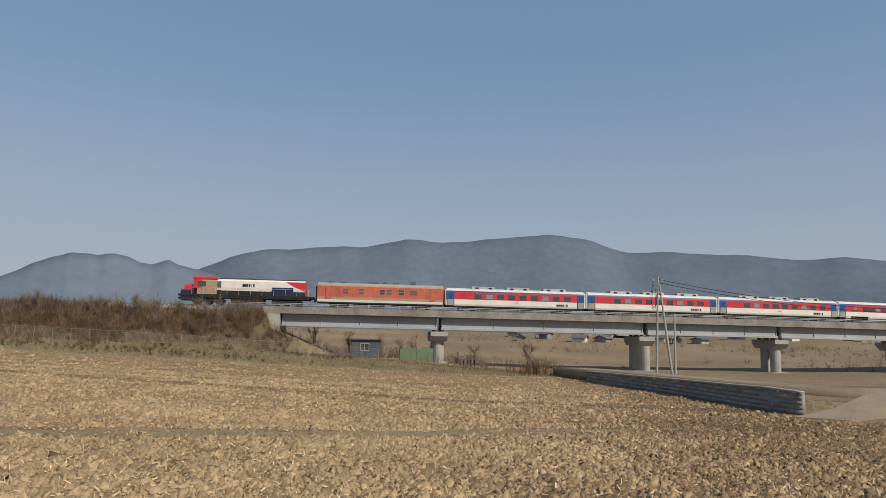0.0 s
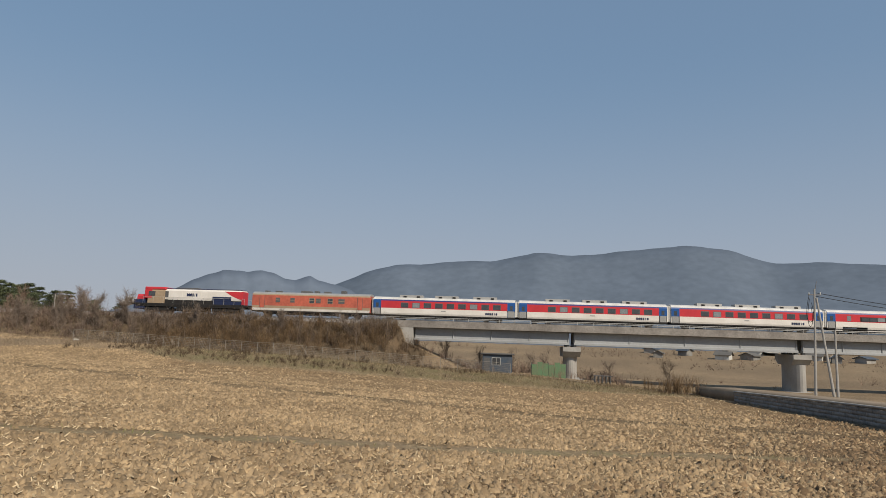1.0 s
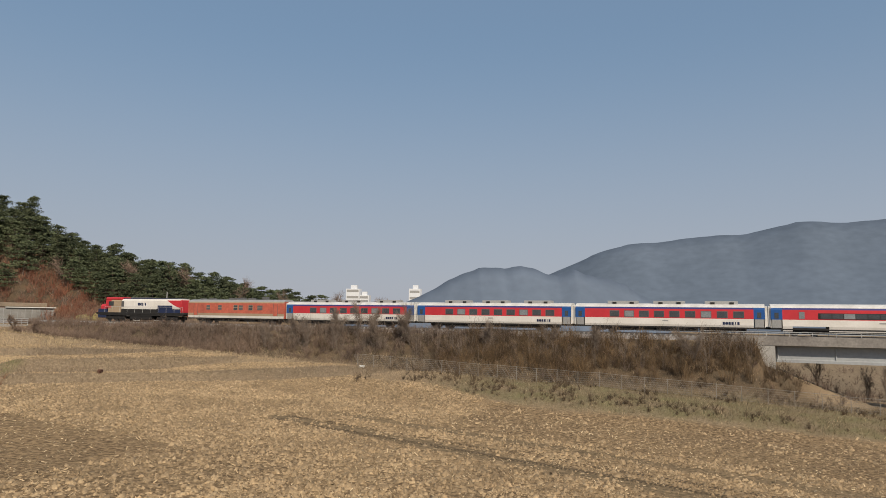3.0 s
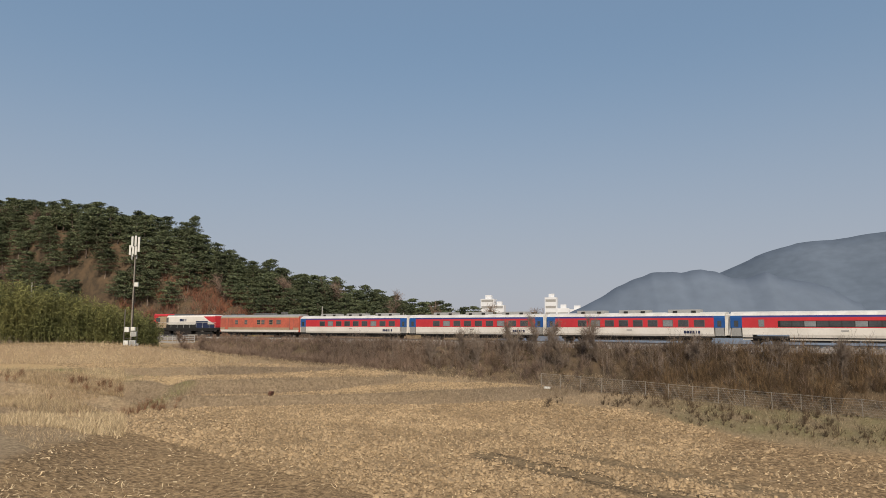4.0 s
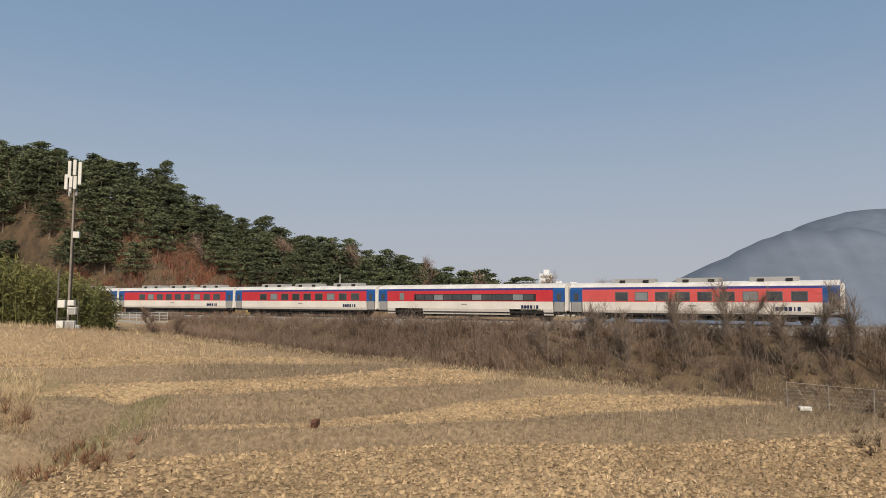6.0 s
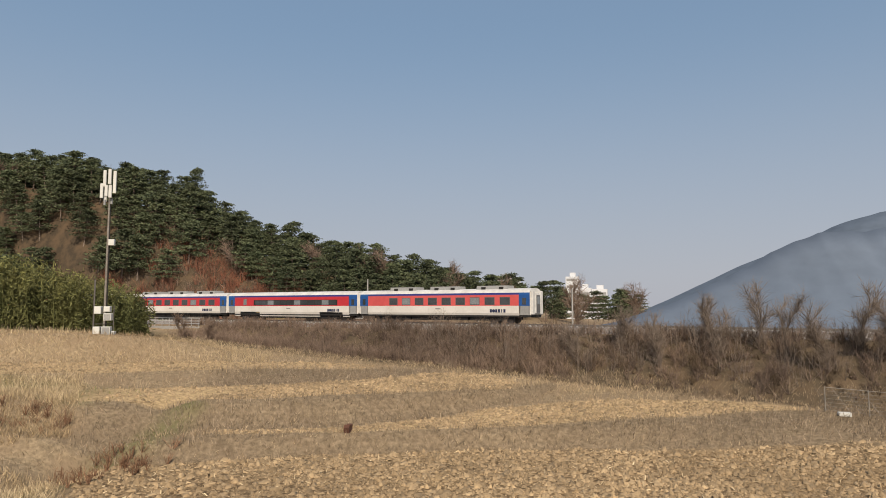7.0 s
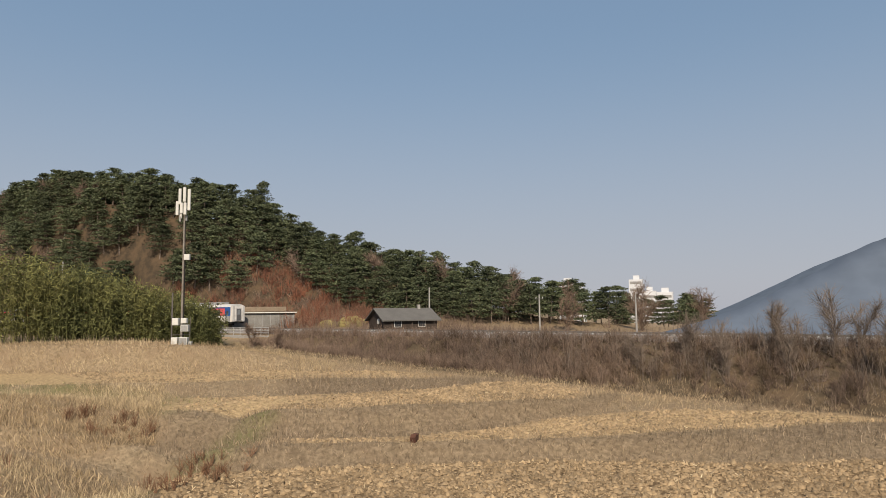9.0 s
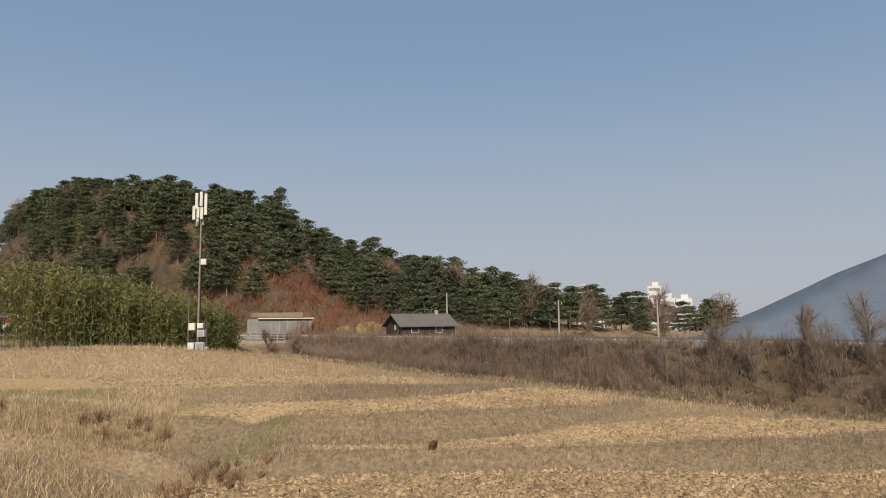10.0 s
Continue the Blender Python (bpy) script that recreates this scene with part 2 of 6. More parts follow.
def hill(x, y):
    best = np.full(np.shape(x), 1e9)
    h = np.zeros(np.shape(x))
    for (x0, y0, h0), (x1, y1, h1) in zip(RIDGE, RIDGE[1:]):
        dx, dy = x1 - x0, y1 - y0
        t = np.clip(((x - x0) * dx + (y - y0) * dy) / (dx * dx + dy * dy), 0, 1)
        d = np.hypot(x - x0 - t * dx, y - y0 - t * dy)
        h = np.where(d < best, h0 + t * (h1 - h0), h)
        best = np.minimum(best, d)
    return h * np.exp(-(best / (9 + h * 0.36)) ** 2)


def terrace(x, y):
    """Depth u and width w of the terraced plots, and their wavy edges."""
    u = (x + 66) * -0.7071 + (y - 39.4) * 0.7071
    w = (x + 66) * 0.7071 + (y - 39.4) * 0.7071
    return u, w, u + 0.35 * wavy(x, y, 0.45, 3)


def edges(w):
    """Foot and top of the three terrace banks across the plots."""
    return ((np.interp(w, [-10, 0, 8, 13, 18, 25], [36.8, 38.3, 38.2, 37.6, 36.4, 34.8]), np.interp(w, [-10, 0, 8, 13, 25], [38.6, 39.4, 39.6, 39.9, 40.3])),
            (np.interp(w, [-18, -10, 0, 4, 8, 12.5, 15.4], [40, 40.5, 41.6, 43.3, 45.1, 47.7, 50.2]), np.interp(w, [-18, -7, 0, 4.4, 8.3, 12.5, 15.4], [44, 44.1, 45.2, 46.2, 47.4, 49.6, 51.6])),
            (np.interp(w, [-35, -16, -8, 0, 3, 5.6], [50.8, 50.8, 52.2, 54.2, 55.9, 58.5]), np.interp(w, [-36, -27, -18, -9, 0, 6], [54.8, 54.5, 55.5, 57.4, 59.5, 61.5])))


def ground(x, y):
    x, y = np.asarray(x, float), np.asarray(y, float)
    sd, s = beside(x, y)
    u, w, e = terrace(x, y)
    base = np.clip(-0.03 * x, 0, 2.6)
    near = smooth(-30, -75, x)
    (b1, t1), (b2, t2), (b3, t3) = edges(w)
    z = base + near * (0.95 * smooth(b1, t1, e) + 1.35 * smooth(b2, t2, e) * smooth(24, 13, w) + 0.7 * smooth(b3, t3, e) * smooth(14, 5, w))
    z = z - near * 0.7 * np.exp(-((w + 14.3 - 0.30 * (u - 38)) / 1.5) ** 2) * smooth(50, 44, u)
    z = z + near * smooth(-8, -16, w) * (2.6 * smooth(65, 69, e + 0.03 * (w + 20)))
    z = z + near * 1.6 * smooth(-12, -22, w + 0.35 * (u - 30)) * smooth(50, 40, u)
    foot = np.interp(s, [-60, -40, -21, 6, 37, 83, 125, 200], [0, 0.7, 1.7, 3.0, 4.0, 5.5, 7.6, 8.2])
    near_line = smooth(-30, -14, sd) * smooth(-55, -30, s) * smooth(260, 200, s)
    z = z + (foot - z) * near_line * (sd < 40)
    far = np.interp(s, [-60, 0, 60, 110, 200], [0, 1.0, 5.0, 8.6, 8.6])
    z = np.where(sd > 0, z + (far * smooth(150, 60, sd) - z) * smooth(0, 10, sd), z)
    bank = RAIL - 0.75 - np.clip((np.abs(sd + 0.6 * wavy(x, y, 0.5, 8)) - 4.6) * 0.62, 0, 20) - 2.6 * smooth(-9.6, -10.4, s) - np.clip(-10.4 - s, 0, 30) * 0.42
    z = np.where((s > -30), np.maximum(z, bank), z)
    z = z + hill(x, y) * smooth(4, 16, sd)
    shelf = smooth(0.3, 0.9, x - np.interp(y, [44, 47.8, 49.5, 55.5, 62.4, 69, 75, 80.5, 88], [60, 28, 25.4, 24.1, 22.9, 21.1, 19.5, 18.3, 17.6])) * smooth(47.5, 49, y) * smooth(96, 88, y) * smooth(14, 10, x - np.interp(y, [50, 59, 67, 75, 88], [30, 25, 22, 20, 18]))
    z = z + 0.95 * shelf
    r = np.hypot(x, y)
    z = z + 7.4 * smooth(135, 290, r) * smooth(-150, -90, x) * (sd > 0)
    return z + 0.10 * wavy(x, y, 0.9, 5) * smooth(2, 6, np.abs(sd)) + 0.02 * wavy(x, y, 4.0, 6)


def zat(x, y):
    return float(ground(np.array([x]), np.array([y]))[0])


def axis(lo, hi, step, reach, grow=1.16):
    mid = list(np.arange(lo, hi + step / 2, step))
    d, up, down = step, [], []
    while (up[-1] if up else hi) < reach:
        d *= grow
        up.append((up[-1] if up else hi) + d)
    d = step
    while (down[-1] if down else lo) > -reach:
        d *= grow
        down.append((down[-1] if down else lo) - d)
    return np.array(down[::-1] + mid + up)


gx, gy = axis(-168, 45, 0.7, 4000), axis(14, 112, 0.45, 4000)
GX, GY = np.meshgrid(gx, gy)
GZ = ground(GX, GY)
nx, ny = len(gx), len(gy)
idx = np.arange(nx * ny).reshape(ny, nx)
quads = np.stack([idx[:-1, :-1], idx[:-1, 1:], idx[1:, 1:], idx[1:, :-1]], -1).reshape(-1, 4)


def seg_dist(x, y, a, b):
    dx, dy = b[0] - a[0], b[1] - a[1]
    t = np.clip(((x - a[0]) * dx + (y - a[1]) * dy) / (dx * dx + dy * dy), 0, 1)
    return np.hypot(x - a[0] - t * dx, y - a[1] - t * dy)


def tilled(x, y):
    """1 on ploughed soil, 0 on grass."""
    sd, s = beside(x, y)
    u, w, e = terrace(x, y)
    j = 0.8 * wavy(x, y, 0.8, 11)
    edge = 4.3 * smooth(-62, -48, x)
    (b1, t1), (b2, t2), (b3, t3) = edges(w)
    main = smooth(-19.5, -21.5, sd + edge + j) * smooth(b1 + 0.1, b1 - 0.4, np.where(x < -40, e, e - 4)) * smooth(-12.5, -11.5, w + 0.35 * np.clip(u - 30, -4, 99) + j)
    s1 = smooth(t1 + 0.2, t1 + 0.7, e) * smooth(-0.1, -0.6, e - np.minimum(b2, np.interp(w, [8, 16, 32], [45.1, 46.0, 44.0]))) * smooth(-9, -6, w + j) * smooth(36, 31, w + j) * smooth(-12.5, -15, sd)
    s2 = smooth(t2 + 0.2, t2 + 0.7, e) * smooth(b3 - 0.1, b3 - 0.6, e) * smooth(-21, -16, w + 2 * j) * smooth(13, 10, w + j)
    s3 = smooth(t3 + 0.2, t3 + 0.7, e) * smooth(65.4, 64.8, e + 0.03 * (w + 20) * (w < -8)) * smooth(4, -4, w + j)
    s1, s2, s3 = (q * smooth(-50, -70, x) for q in (s1, s2, s3))
    t = np.maximum(main, np.maximum(s1, np.maximum(s2, s3)))
    strip = smooth(1.3, 0.4, seg_dist(x, y, (-60, 16), (13.7, 39.2)) + 1.1 * j + 0.6 * wavy(x, y, 2.2, 12))
    return np.clip(t * (1 - 0.9 * strip) * smooth(200, 150, np.abs(x + 60)) * smooth(0.5, -0.5, x - np.interp(y, [0, 42, 45, 49.5, 55.5, 62.4, 69, 75, 88], [46, 40, 25, 23.8, 22.6, 21.4, 19.6, 18, 16])), 0, 1)


def greenish(x, y):
    u, w, e = terrace(x, y)
    g = smooth(1.0, 0.2, seg_dist(x, y, (-60, 16), (13.7, 39.2)) + 0.8 * wavy(x, y, 1.4, 22)) * 0.4
    g = np.maximum(g, smooth(4.5, 1.5, seg_dist(x, y, (-112, 60), (-135, 52))) * 0.8)
    g = np.maximum(g, smooth(2.0, 0.6, seg_dist(x, y, (-98, 50), (-104, 62))) * 0.8)
    sd, s = beside(x, y)
    g = np.maximum(g, smooth(-16, -12, sd) * smooth(-6, -9, sd) * smooth(60, 90, s) * 0.35)
    g = np.maximum(g, smooth(-26, -23, sd) * smooth(-12, -15, sd) * smooth(-66, -50, x) * smooth(20, 10, x) * 0.5)
    return np.clip(g * (0.6 + 0.8 * wavy(x, y, 1.3, 21)), 0, 1)


def scrub(x, y):
    sd, s = beside(x, y)
    return smooth(-14, -12, sd) * smooth(14, 10, sd) * smooth(-18, -12, s) * smooth(125, 100, s) * smooth(3.4, 4.4, np.abs(sd)) * 0.85


def pressed(x, y):
    """Darker, flattened passes across the field."""
    k = 0.5 * wavy(x, y, 0.7, 81)
    v = smooth(1.7, 0.5, seg_dist(x, y, (-62, 61), (31, 48.5)) + k)
    v = np.maximum(v, 0.8 * smooth(1.2, 0.3, seg_dist(x, y, (-60, 66), (24, 58)) + k))
    v = np.maximum(v, 0.9 * smooth(1.8, 0.5, seg_dist(x, y, (-60, 16), (13.7, 39.2)) + k))
    v = np.maximum(v, 0.9 * smooth(2.2, 0.6, seg_dist(x, y, (13.7, 39.2), (40, 43)) + k))
    return np.clip(v + 0.35 * np.clip(wavy(x, y, 0.22, 82), 0, 1), 0, 1)


def damp(x, y):
    """1 where the soil is freshly turned and still dark, towards the road."""
    return np.clip(smooth(-2, 20, x - 0.25 * (y - 30)) + 0.5 * wavy(x, y, 0.25, 85), 0, 1) * smooth(-30, 0, x)


def plots(x, y):
    u, w, e = terrace(x, y)
    return smooth(39.0, 40.0, e) * smooth(-50, -70, x)


def banks(x, y):
    u, w, e = terrace(x, y)
    b = 0
    for (foot, top), reach in zip(edges(w), (60, 17, 9)):
        b = np.maximum(b, smooth(foot - 0.5, foot + 0.1, e) * smooth(top + 0.6, top, e) * smooth(reach, reach - 6, w))
    b = b * smooth(-45, -70, x) * smooth(-13, -10, w + 0.35 * (u - 30) * (u < 46)) * (0.62 + 0.5 * wavy(x, y, 0.5, 61))
    sd, s = beside(x, y)
    verge = smooth(-26, -21, sd) * smooth(-8, -12, sd) * smooth(-66, -52, x) * smooth(24, 14, x)
    b = np.maximum(b, verge * (0.75 + 0.5 * wavy(x, y, 0.6, 62)))
    fallow = np.maximum(smooth(8, 20, sd) * smooth(-70, -30, x), smooth(24, 29, x))
    return np.maximum(b, fallow * np.clip(0.7 + 0.9 * wavy(x, y, 0.12, 63) + 0.5 * wavy(x, y, 0.5, 64), 0, 1))


ground_ob = soup("ground", np.stack([GX, GY, GZ], -1).reshape(-1, 3), quads, "soil", smooth=True)
tagged(ground_ob, "dry ploughed farmland with straw-coloured grass banks", "ground", kind="structure")
TILL = tilled(GX, GY)
for nm, v in (("tilled", TILL), ("green", greenish(GX, GY)), ("wood_shade_scrub", np.maximum(np.clip(hill(GX, GY) / 4, 0, 1), scrub(GX, GY))), ("strip", plots(GX, GY)), ("bank", banks(GX, GY)), ("pressed", pressed(GX, GY)), ("damp", damp(GX, GY))):
    at = ground_ob.data.attributes.new(nm, "FLOAT", "POINT")
    at.data.foreach_set("value", v.ravel().astype(np.float32))


def ground_material():
    m = bpy.data.materials.new("farmland")
    m.use_nodes = True
    n, l = m.node_tree.nodes, m.node_tree.links
    b = n["Principled BSDF"]
    b.inputs["Roughness"].default_value, b.inputs["Specular IOR Level"].default_value = 0.95, 0.1
    co = n.new("ShaderNodeTexCoord")

    def noise_(scale, detail=5, rough=0.6):
        t = n.new("ShaderNodeTexNoise")
        t.inputs["Scale"].default_value, t.inputs["Detail"].default_value, t.inputs["Roughness"].default_value = scale, detail, rough
        l.new(co.outputs["Object"], t.inputs["Vector"])
        return t

    def blend(fac, a, c):
        x = n.new("ShaderNodeMix")
        x.data_type = "RGBA"
        for sock, val in (("A", a), ("B", c)):
            if isinstance(val, tuple):
                x.inputs[sock].default_value = (*val, 1)
            else:
                l.new(val, x.inputs[sock])
        l.new(fac, x.inputs["Factor"])
        return x.outputs["Result"]

    def ramp(src, lo, hi):
        r = n.new("ShaderNodeMapRange")
        r.inputs["From Min"].default_value, r.inputs["From Max"].default_value = lo, hi
        l.new(src, r.inputs[0])
        return r.outputs[0]

    def attr(name):
        a = n.new("ShaderNodeAttribute")
        a.attribute_name = name
        return a.outputs["Fac"]

    clod, mid, wide = noise_(3.2, 6, 0.7), noise_(0.5), noise_(0.06)
    soil = blend(ramp(clod.outputs[0], 0.42, 0.62), (0.115, 0.078, 0.045), (0.34, 0.235, 0.13))
    soil = blend(ramp(wide.outputs[0], 0.4, 0.65), soil, blend(ramp(clod.outputs[0], 0.4, 0.6), (0.15, 0.10, 0.055), (0.38, 0.265, 0.145)))
    grass = blend(ramp(clod.outputs[0], 0.38, 0.66), (0.20, 0.15, 0.095), (0.40, 0.305, 0.19))
    grass = blend(ramp(mid.outputs[0], 0.4, 0.68), grass, (0.26, 0.19, 0.12))
    grass = blend(attr("bank"), grass, blend(ramp(clod.outputs[0], 0.38, 0.66), (0.13, 0.097, 0.062), (0.28, 0.212, 0.14)))
    grass = blend(attr("green"), grass, (0.15, 0.155, 0.06))
    # Brown scrub floor, darkened so the gaps between the pines read as shaded.
    grass = blend(attr("wood_shade_scrub"), grass, blend(ramp(mid.outputs[0], 0.4, 0.6), (0.065, 0.05, 0.034), (0.115, 0.08, 0.05)))
    ochre = blend(ramp(clod.outputs[0], 0.4, 0.6), (0.31, 0.22, 0.118), (0.53, 0.385, 0.212))
    soil = blend(attr("pressed"), soil, blend(ramp(clod.outputs[0], 0.4, 0.6), (0.135, 0.10, 0.058), (0.25, 0.18, 0.105)))
    soil = blend(attr("damp"), soil, blend(ramp(clod.outputs[0], 0.42, 0.62), (0.085, 0.058, 0.034), (0.22, 0.15, 0.083)))
    soil = blend(attr("strip"), soil, ochre)
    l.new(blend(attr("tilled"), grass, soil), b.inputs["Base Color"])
    bp = n.new("ShaderNodeBump")
    bp.inputs["Strength"].default_value, bp.inputs["Distance"].default_value = 1.0, 0.14
    l.new(clod.outputs[0], bp.inputs["Height"])
    l.new(bp.outputs[0], b.inputs["Normal"])
    return m


ground_ob.data.materials[0] = ground_material()


# ---- distance ----
def ridge_wall(name, profile, depth, material, label, seed, rough):
    """A range of hills: rows (azimuth to the left, distance, height), its foot drawn towards the field."""
    pr = np.array(sorted(profile), float)
    az = np.linspace(pr[0, 0], pr[-1, 0], 260)
    D, H = np.interp(az, pr[:, 0], pr[:, 1]), np.interp(az, pr[:, 0], pr[:, 2])
    r = np.random.RandomState(seed)
    for f in (0.9, 2.1, 4.7):
        H = H * (1 + rough / f * np.sin(az * f + r.uniform(0, 6)))
    rows = []
    for t in np.linspace(0, 1, 12):
        k = D - depth * (1 - t)
        wob = 1 + 0.018 * np.sin(az * 0.45 + 3 * t + seed) * (1 - t) * t * 4
        hz = H * (t ** 1.25) * wob - 2 * (t == 0)
        rows.append(np.stack([-np.sin(np.radians(az)) * k, np.cos(np.radians(az)) * k, hz], -1))
    back = D + depth * 0.8
    rows.append(np.stack([-np.sin(np.radians(az)) * back, np.cos(np.radians(az)) * back, az * 0 - 2], -1))
    V = np.array(rows)
    a, b_, _ = V.shape
    ix = np.arange(a * b_).reshape(a, b_)
    q = np.stack([ix[:-1, :-1], ix[:-1, 1:], ix[1:, 1:], ix[1:, :-1]], -1).reshape(-1, 4)
    ob = soup(name, V.reshape(-1, 3), q, material, smooth=True)
    return tagged(ob, label, "mountain", kind="structure")


def hgt(d, el):
    return 5 + d * math.tan(radians(el))


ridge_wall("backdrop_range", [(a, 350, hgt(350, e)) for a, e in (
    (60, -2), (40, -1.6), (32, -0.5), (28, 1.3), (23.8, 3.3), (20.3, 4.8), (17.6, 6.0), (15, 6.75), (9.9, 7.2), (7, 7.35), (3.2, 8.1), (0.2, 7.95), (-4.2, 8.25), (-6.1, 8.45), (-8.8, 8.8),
    (-12.3, 8.25), (-15.6, 7.2), (-19.6, 7.1), (-23.8, 6.85), (-27.8, 6.35), (-31.5, 6.4), (-33.8, 6.0), (-40, 6), (-55, 4), (-80, 3))], 110, "mount", "long wooded mountain range, its blue-grey haze put into the colour", 4, 0.006)
# Near, small stand-in for a far massif; its haze is only base colour.
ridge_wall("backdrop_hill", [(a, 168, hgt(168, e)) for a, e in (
    (46, -1.2), (43, 0.1), (41, 0.8), (39.5, 1.2), (38, 1.6), (36.6, 2.0), (35.3, 2.55), (34, 3.25), (32.8, 3.95), (31.6, 4.6), (30.4, 5.1), (29.4, 5.42), (28.3, 5.45), (27.5, 5.5), (26.9, 5.72), (26.2, 5.78), (25.4, 5.6), (24.4, 5.2), (23.6, 5.02), (22.9, 5.2), (22.3, 5.32), (21.6, 5.05), (20.4, 4.9), (18.8, 4.5), (17.2, 3.4), (15.8, 1.4), (14.4, -1.5))], 30, "mountnear", "wooded hill beyond the railway, blue-grey haze put into its colour", 7, 0.012)

# ---- bridge ----
ABUT = -11.5
PIERS = [-36.4, -70.6, -95.0, -121.5, -150.0, -180.0, -210.0, -240.0]


def strip_along(s0, s1, profile, step=3.0):
    """A closed (offset, height) outline drawn out along the line."""
    bm = bmesh.new()
    rings = []
    k = max(2, int(abs(s1 - s0) / step) + 1)
    for s in np.linspace(s0, s1, k):
        rings.append([bm.verts.new(line(s, o, z)) for o, z in profile])
    m = len(profile)
    for a, b in zip(rings, rings[1:]):
        for i in range(m):
            bm.faces.new((a[i], a[(i + 1) % m], b[(i + 1) % m], b[i]))
    bm.faces.new(rings[0][::-1])
    bm.faces.new(rings[-1])
    bmesh.ops.recalc_face_normals(bm, faces=bm.faces[:])
    return bm


def rect(o0, o1, z0, z1):
    return [(o0, z0), (o1, z0), (o1, z1), (o0, z1)]


def build_bridge():
    br = empty("railway_bridge", "long grey girder railway bridge on concrete piers", "bridge")
    ends = [ABUT] + PIERS
    part("deck", strip_along(ABUT + 4, PIERS[-1], rect(-3.0, 3.0, RAIL - 1.15, RAIL - 0.5)), "deck", br, "weathered concrete deck slab")
    for side in (-1, 1):
        o = (-3.35, -3.0) if side < 0 else (3.0, 3.35)
        part("parapet", strip_along(ABUT + 8, PIERS[-1], rect(o[0], o[1], RAIL - 1.1, RAIL - 0.02)), "deck", br, "stained concrete parapet")
        oo = 3.2 * side
        for s in np.arange(PIERS[4], ABUT + 8, 2.4):
            p = line(s, oo, RAIL - 0.03)
            bm = bmesh.new()
            rod(bm, p, p + Vector((0, 0, 0.5)), 0.035, seg=4)
            part("railing_post", bm, "galv", br)
        for z in (0.25, 0.46):
            part("handrail", strip_along(ABUT + 8, PIERS[-1], rect(oo - 0.03, oo + 0.03, RAIL + z - 0.03, RAIL + z + 0.03)), "galv", br)
    for a, b in zip(ends, ends[1:]):
        for o in (-2.1, 0.0, 2.1):
            web = part("girder", strip_along(a - 0.35, b + 0.35, [(o - 0.5, RAIL - 3.05), (o + 0.5, RAIL - 3.05), (o + 0.5, RAIL - 2.75), (o + 0.16, RAIL - 2.65), (o + 0.16, RAIL - 1.16), (o - 0.16, RAIL - 1.16), (o - 0.16, RAIL - 2.65), (o - 0.5, RAIL - 2.75)]), "girder", br, "pale grey girder")
            if o < 0:
                for s in np.linspace(a - 0.5, b + 0.5, 5):
                    bm = bmesh.new()
                    rod(bm, line(s, o - 0.22, RAIL - 2.7), line(s, o - 0.22, RAIL - 1.17), 0.09, seg=4)
                    part("stiffener", bm, "girder", web)
    return br


def build_pier(s, kind):
    base = line(s, 0, 0)
    z0 = min(zat(base.x, base.y), 1.2) - 0.4
    pr = empty("bridge_pier", "concrete bridge pier with a hammerhead cap, weathered grey", "bridge pier", "piers of the railway bridge", Matrix.Translation((base.x, base.y, z0)) @ pose(0, 0, 0, 0, 0, line_turn(s)))
    top = RAIL - 3.35 - z0
    bm = bmesh.new()
    prism(bm, [(-3.1, top), (3.1, top), (3.1, top - 0.7), (2.2, top - 1.5), (-2.2, top - 1.5), (-3.1, top - 0.7)], -1.35, 1.35)
    part("pier_cap", bm, "concrete", pr)
    if kind == 2:
        for o in (-1.25, 1.25):
            bm = bmesh.new()
            rod(bm, (0, o, 0), (0, o, top - 1.5), 0.85, seg=18)
            part("column", bm, "concrete", pr, "round concrete column")
    else:
        bm = bmesh.new()
        wd, dp = (1.5, 1.05) if kind == 0 else (2.2, 1.15)
        prof = [(wd * math.cos(a) + (wd * 0.3 * (1 if math.cos(a) > 0 else -1)), dp * math.sin(a)) for a in np.linspace(0.001, 2 * math.pi + 0.001, 20, endpoint=False)]
        lo, hi = [bm.verts.new((y, x, 0)) for x, y in prof], [bm.verts.new((y, x, top - 1.5)) for x, y in prof]
        for i in range(20):
            bm.faces.new((lo[i], lo[(i + 1) % 20], hi[(i + 1) % 20], hi[i]))
        bm.faces.new(lo)
        bm.faces.new(hi)
        bmesh.ops.recalc_face_normals(bm, faces=bm.faces[:])
        part("column", bm, "concrete", pr, "round-ended concrete column")
    for o in (-2.1, 0, 2.1):
        for x in (-0.52, 0.52):
            part("bearing", boxes((x - 0.22, x + 0.22, o - 0.3, o + 0.3, top, top + 0.27)), "darkgrey", pr)
    part("footing", boxes((-1.8, 1.8, -3.0, 3.0, -0.3, 0.45), bevel=0.08), "concrete", pr)
    return pr


build_bridge()
for i, s in enumerate(PIERS):
    build_pier(s, (0, 1, 2)[min(i, 2)])


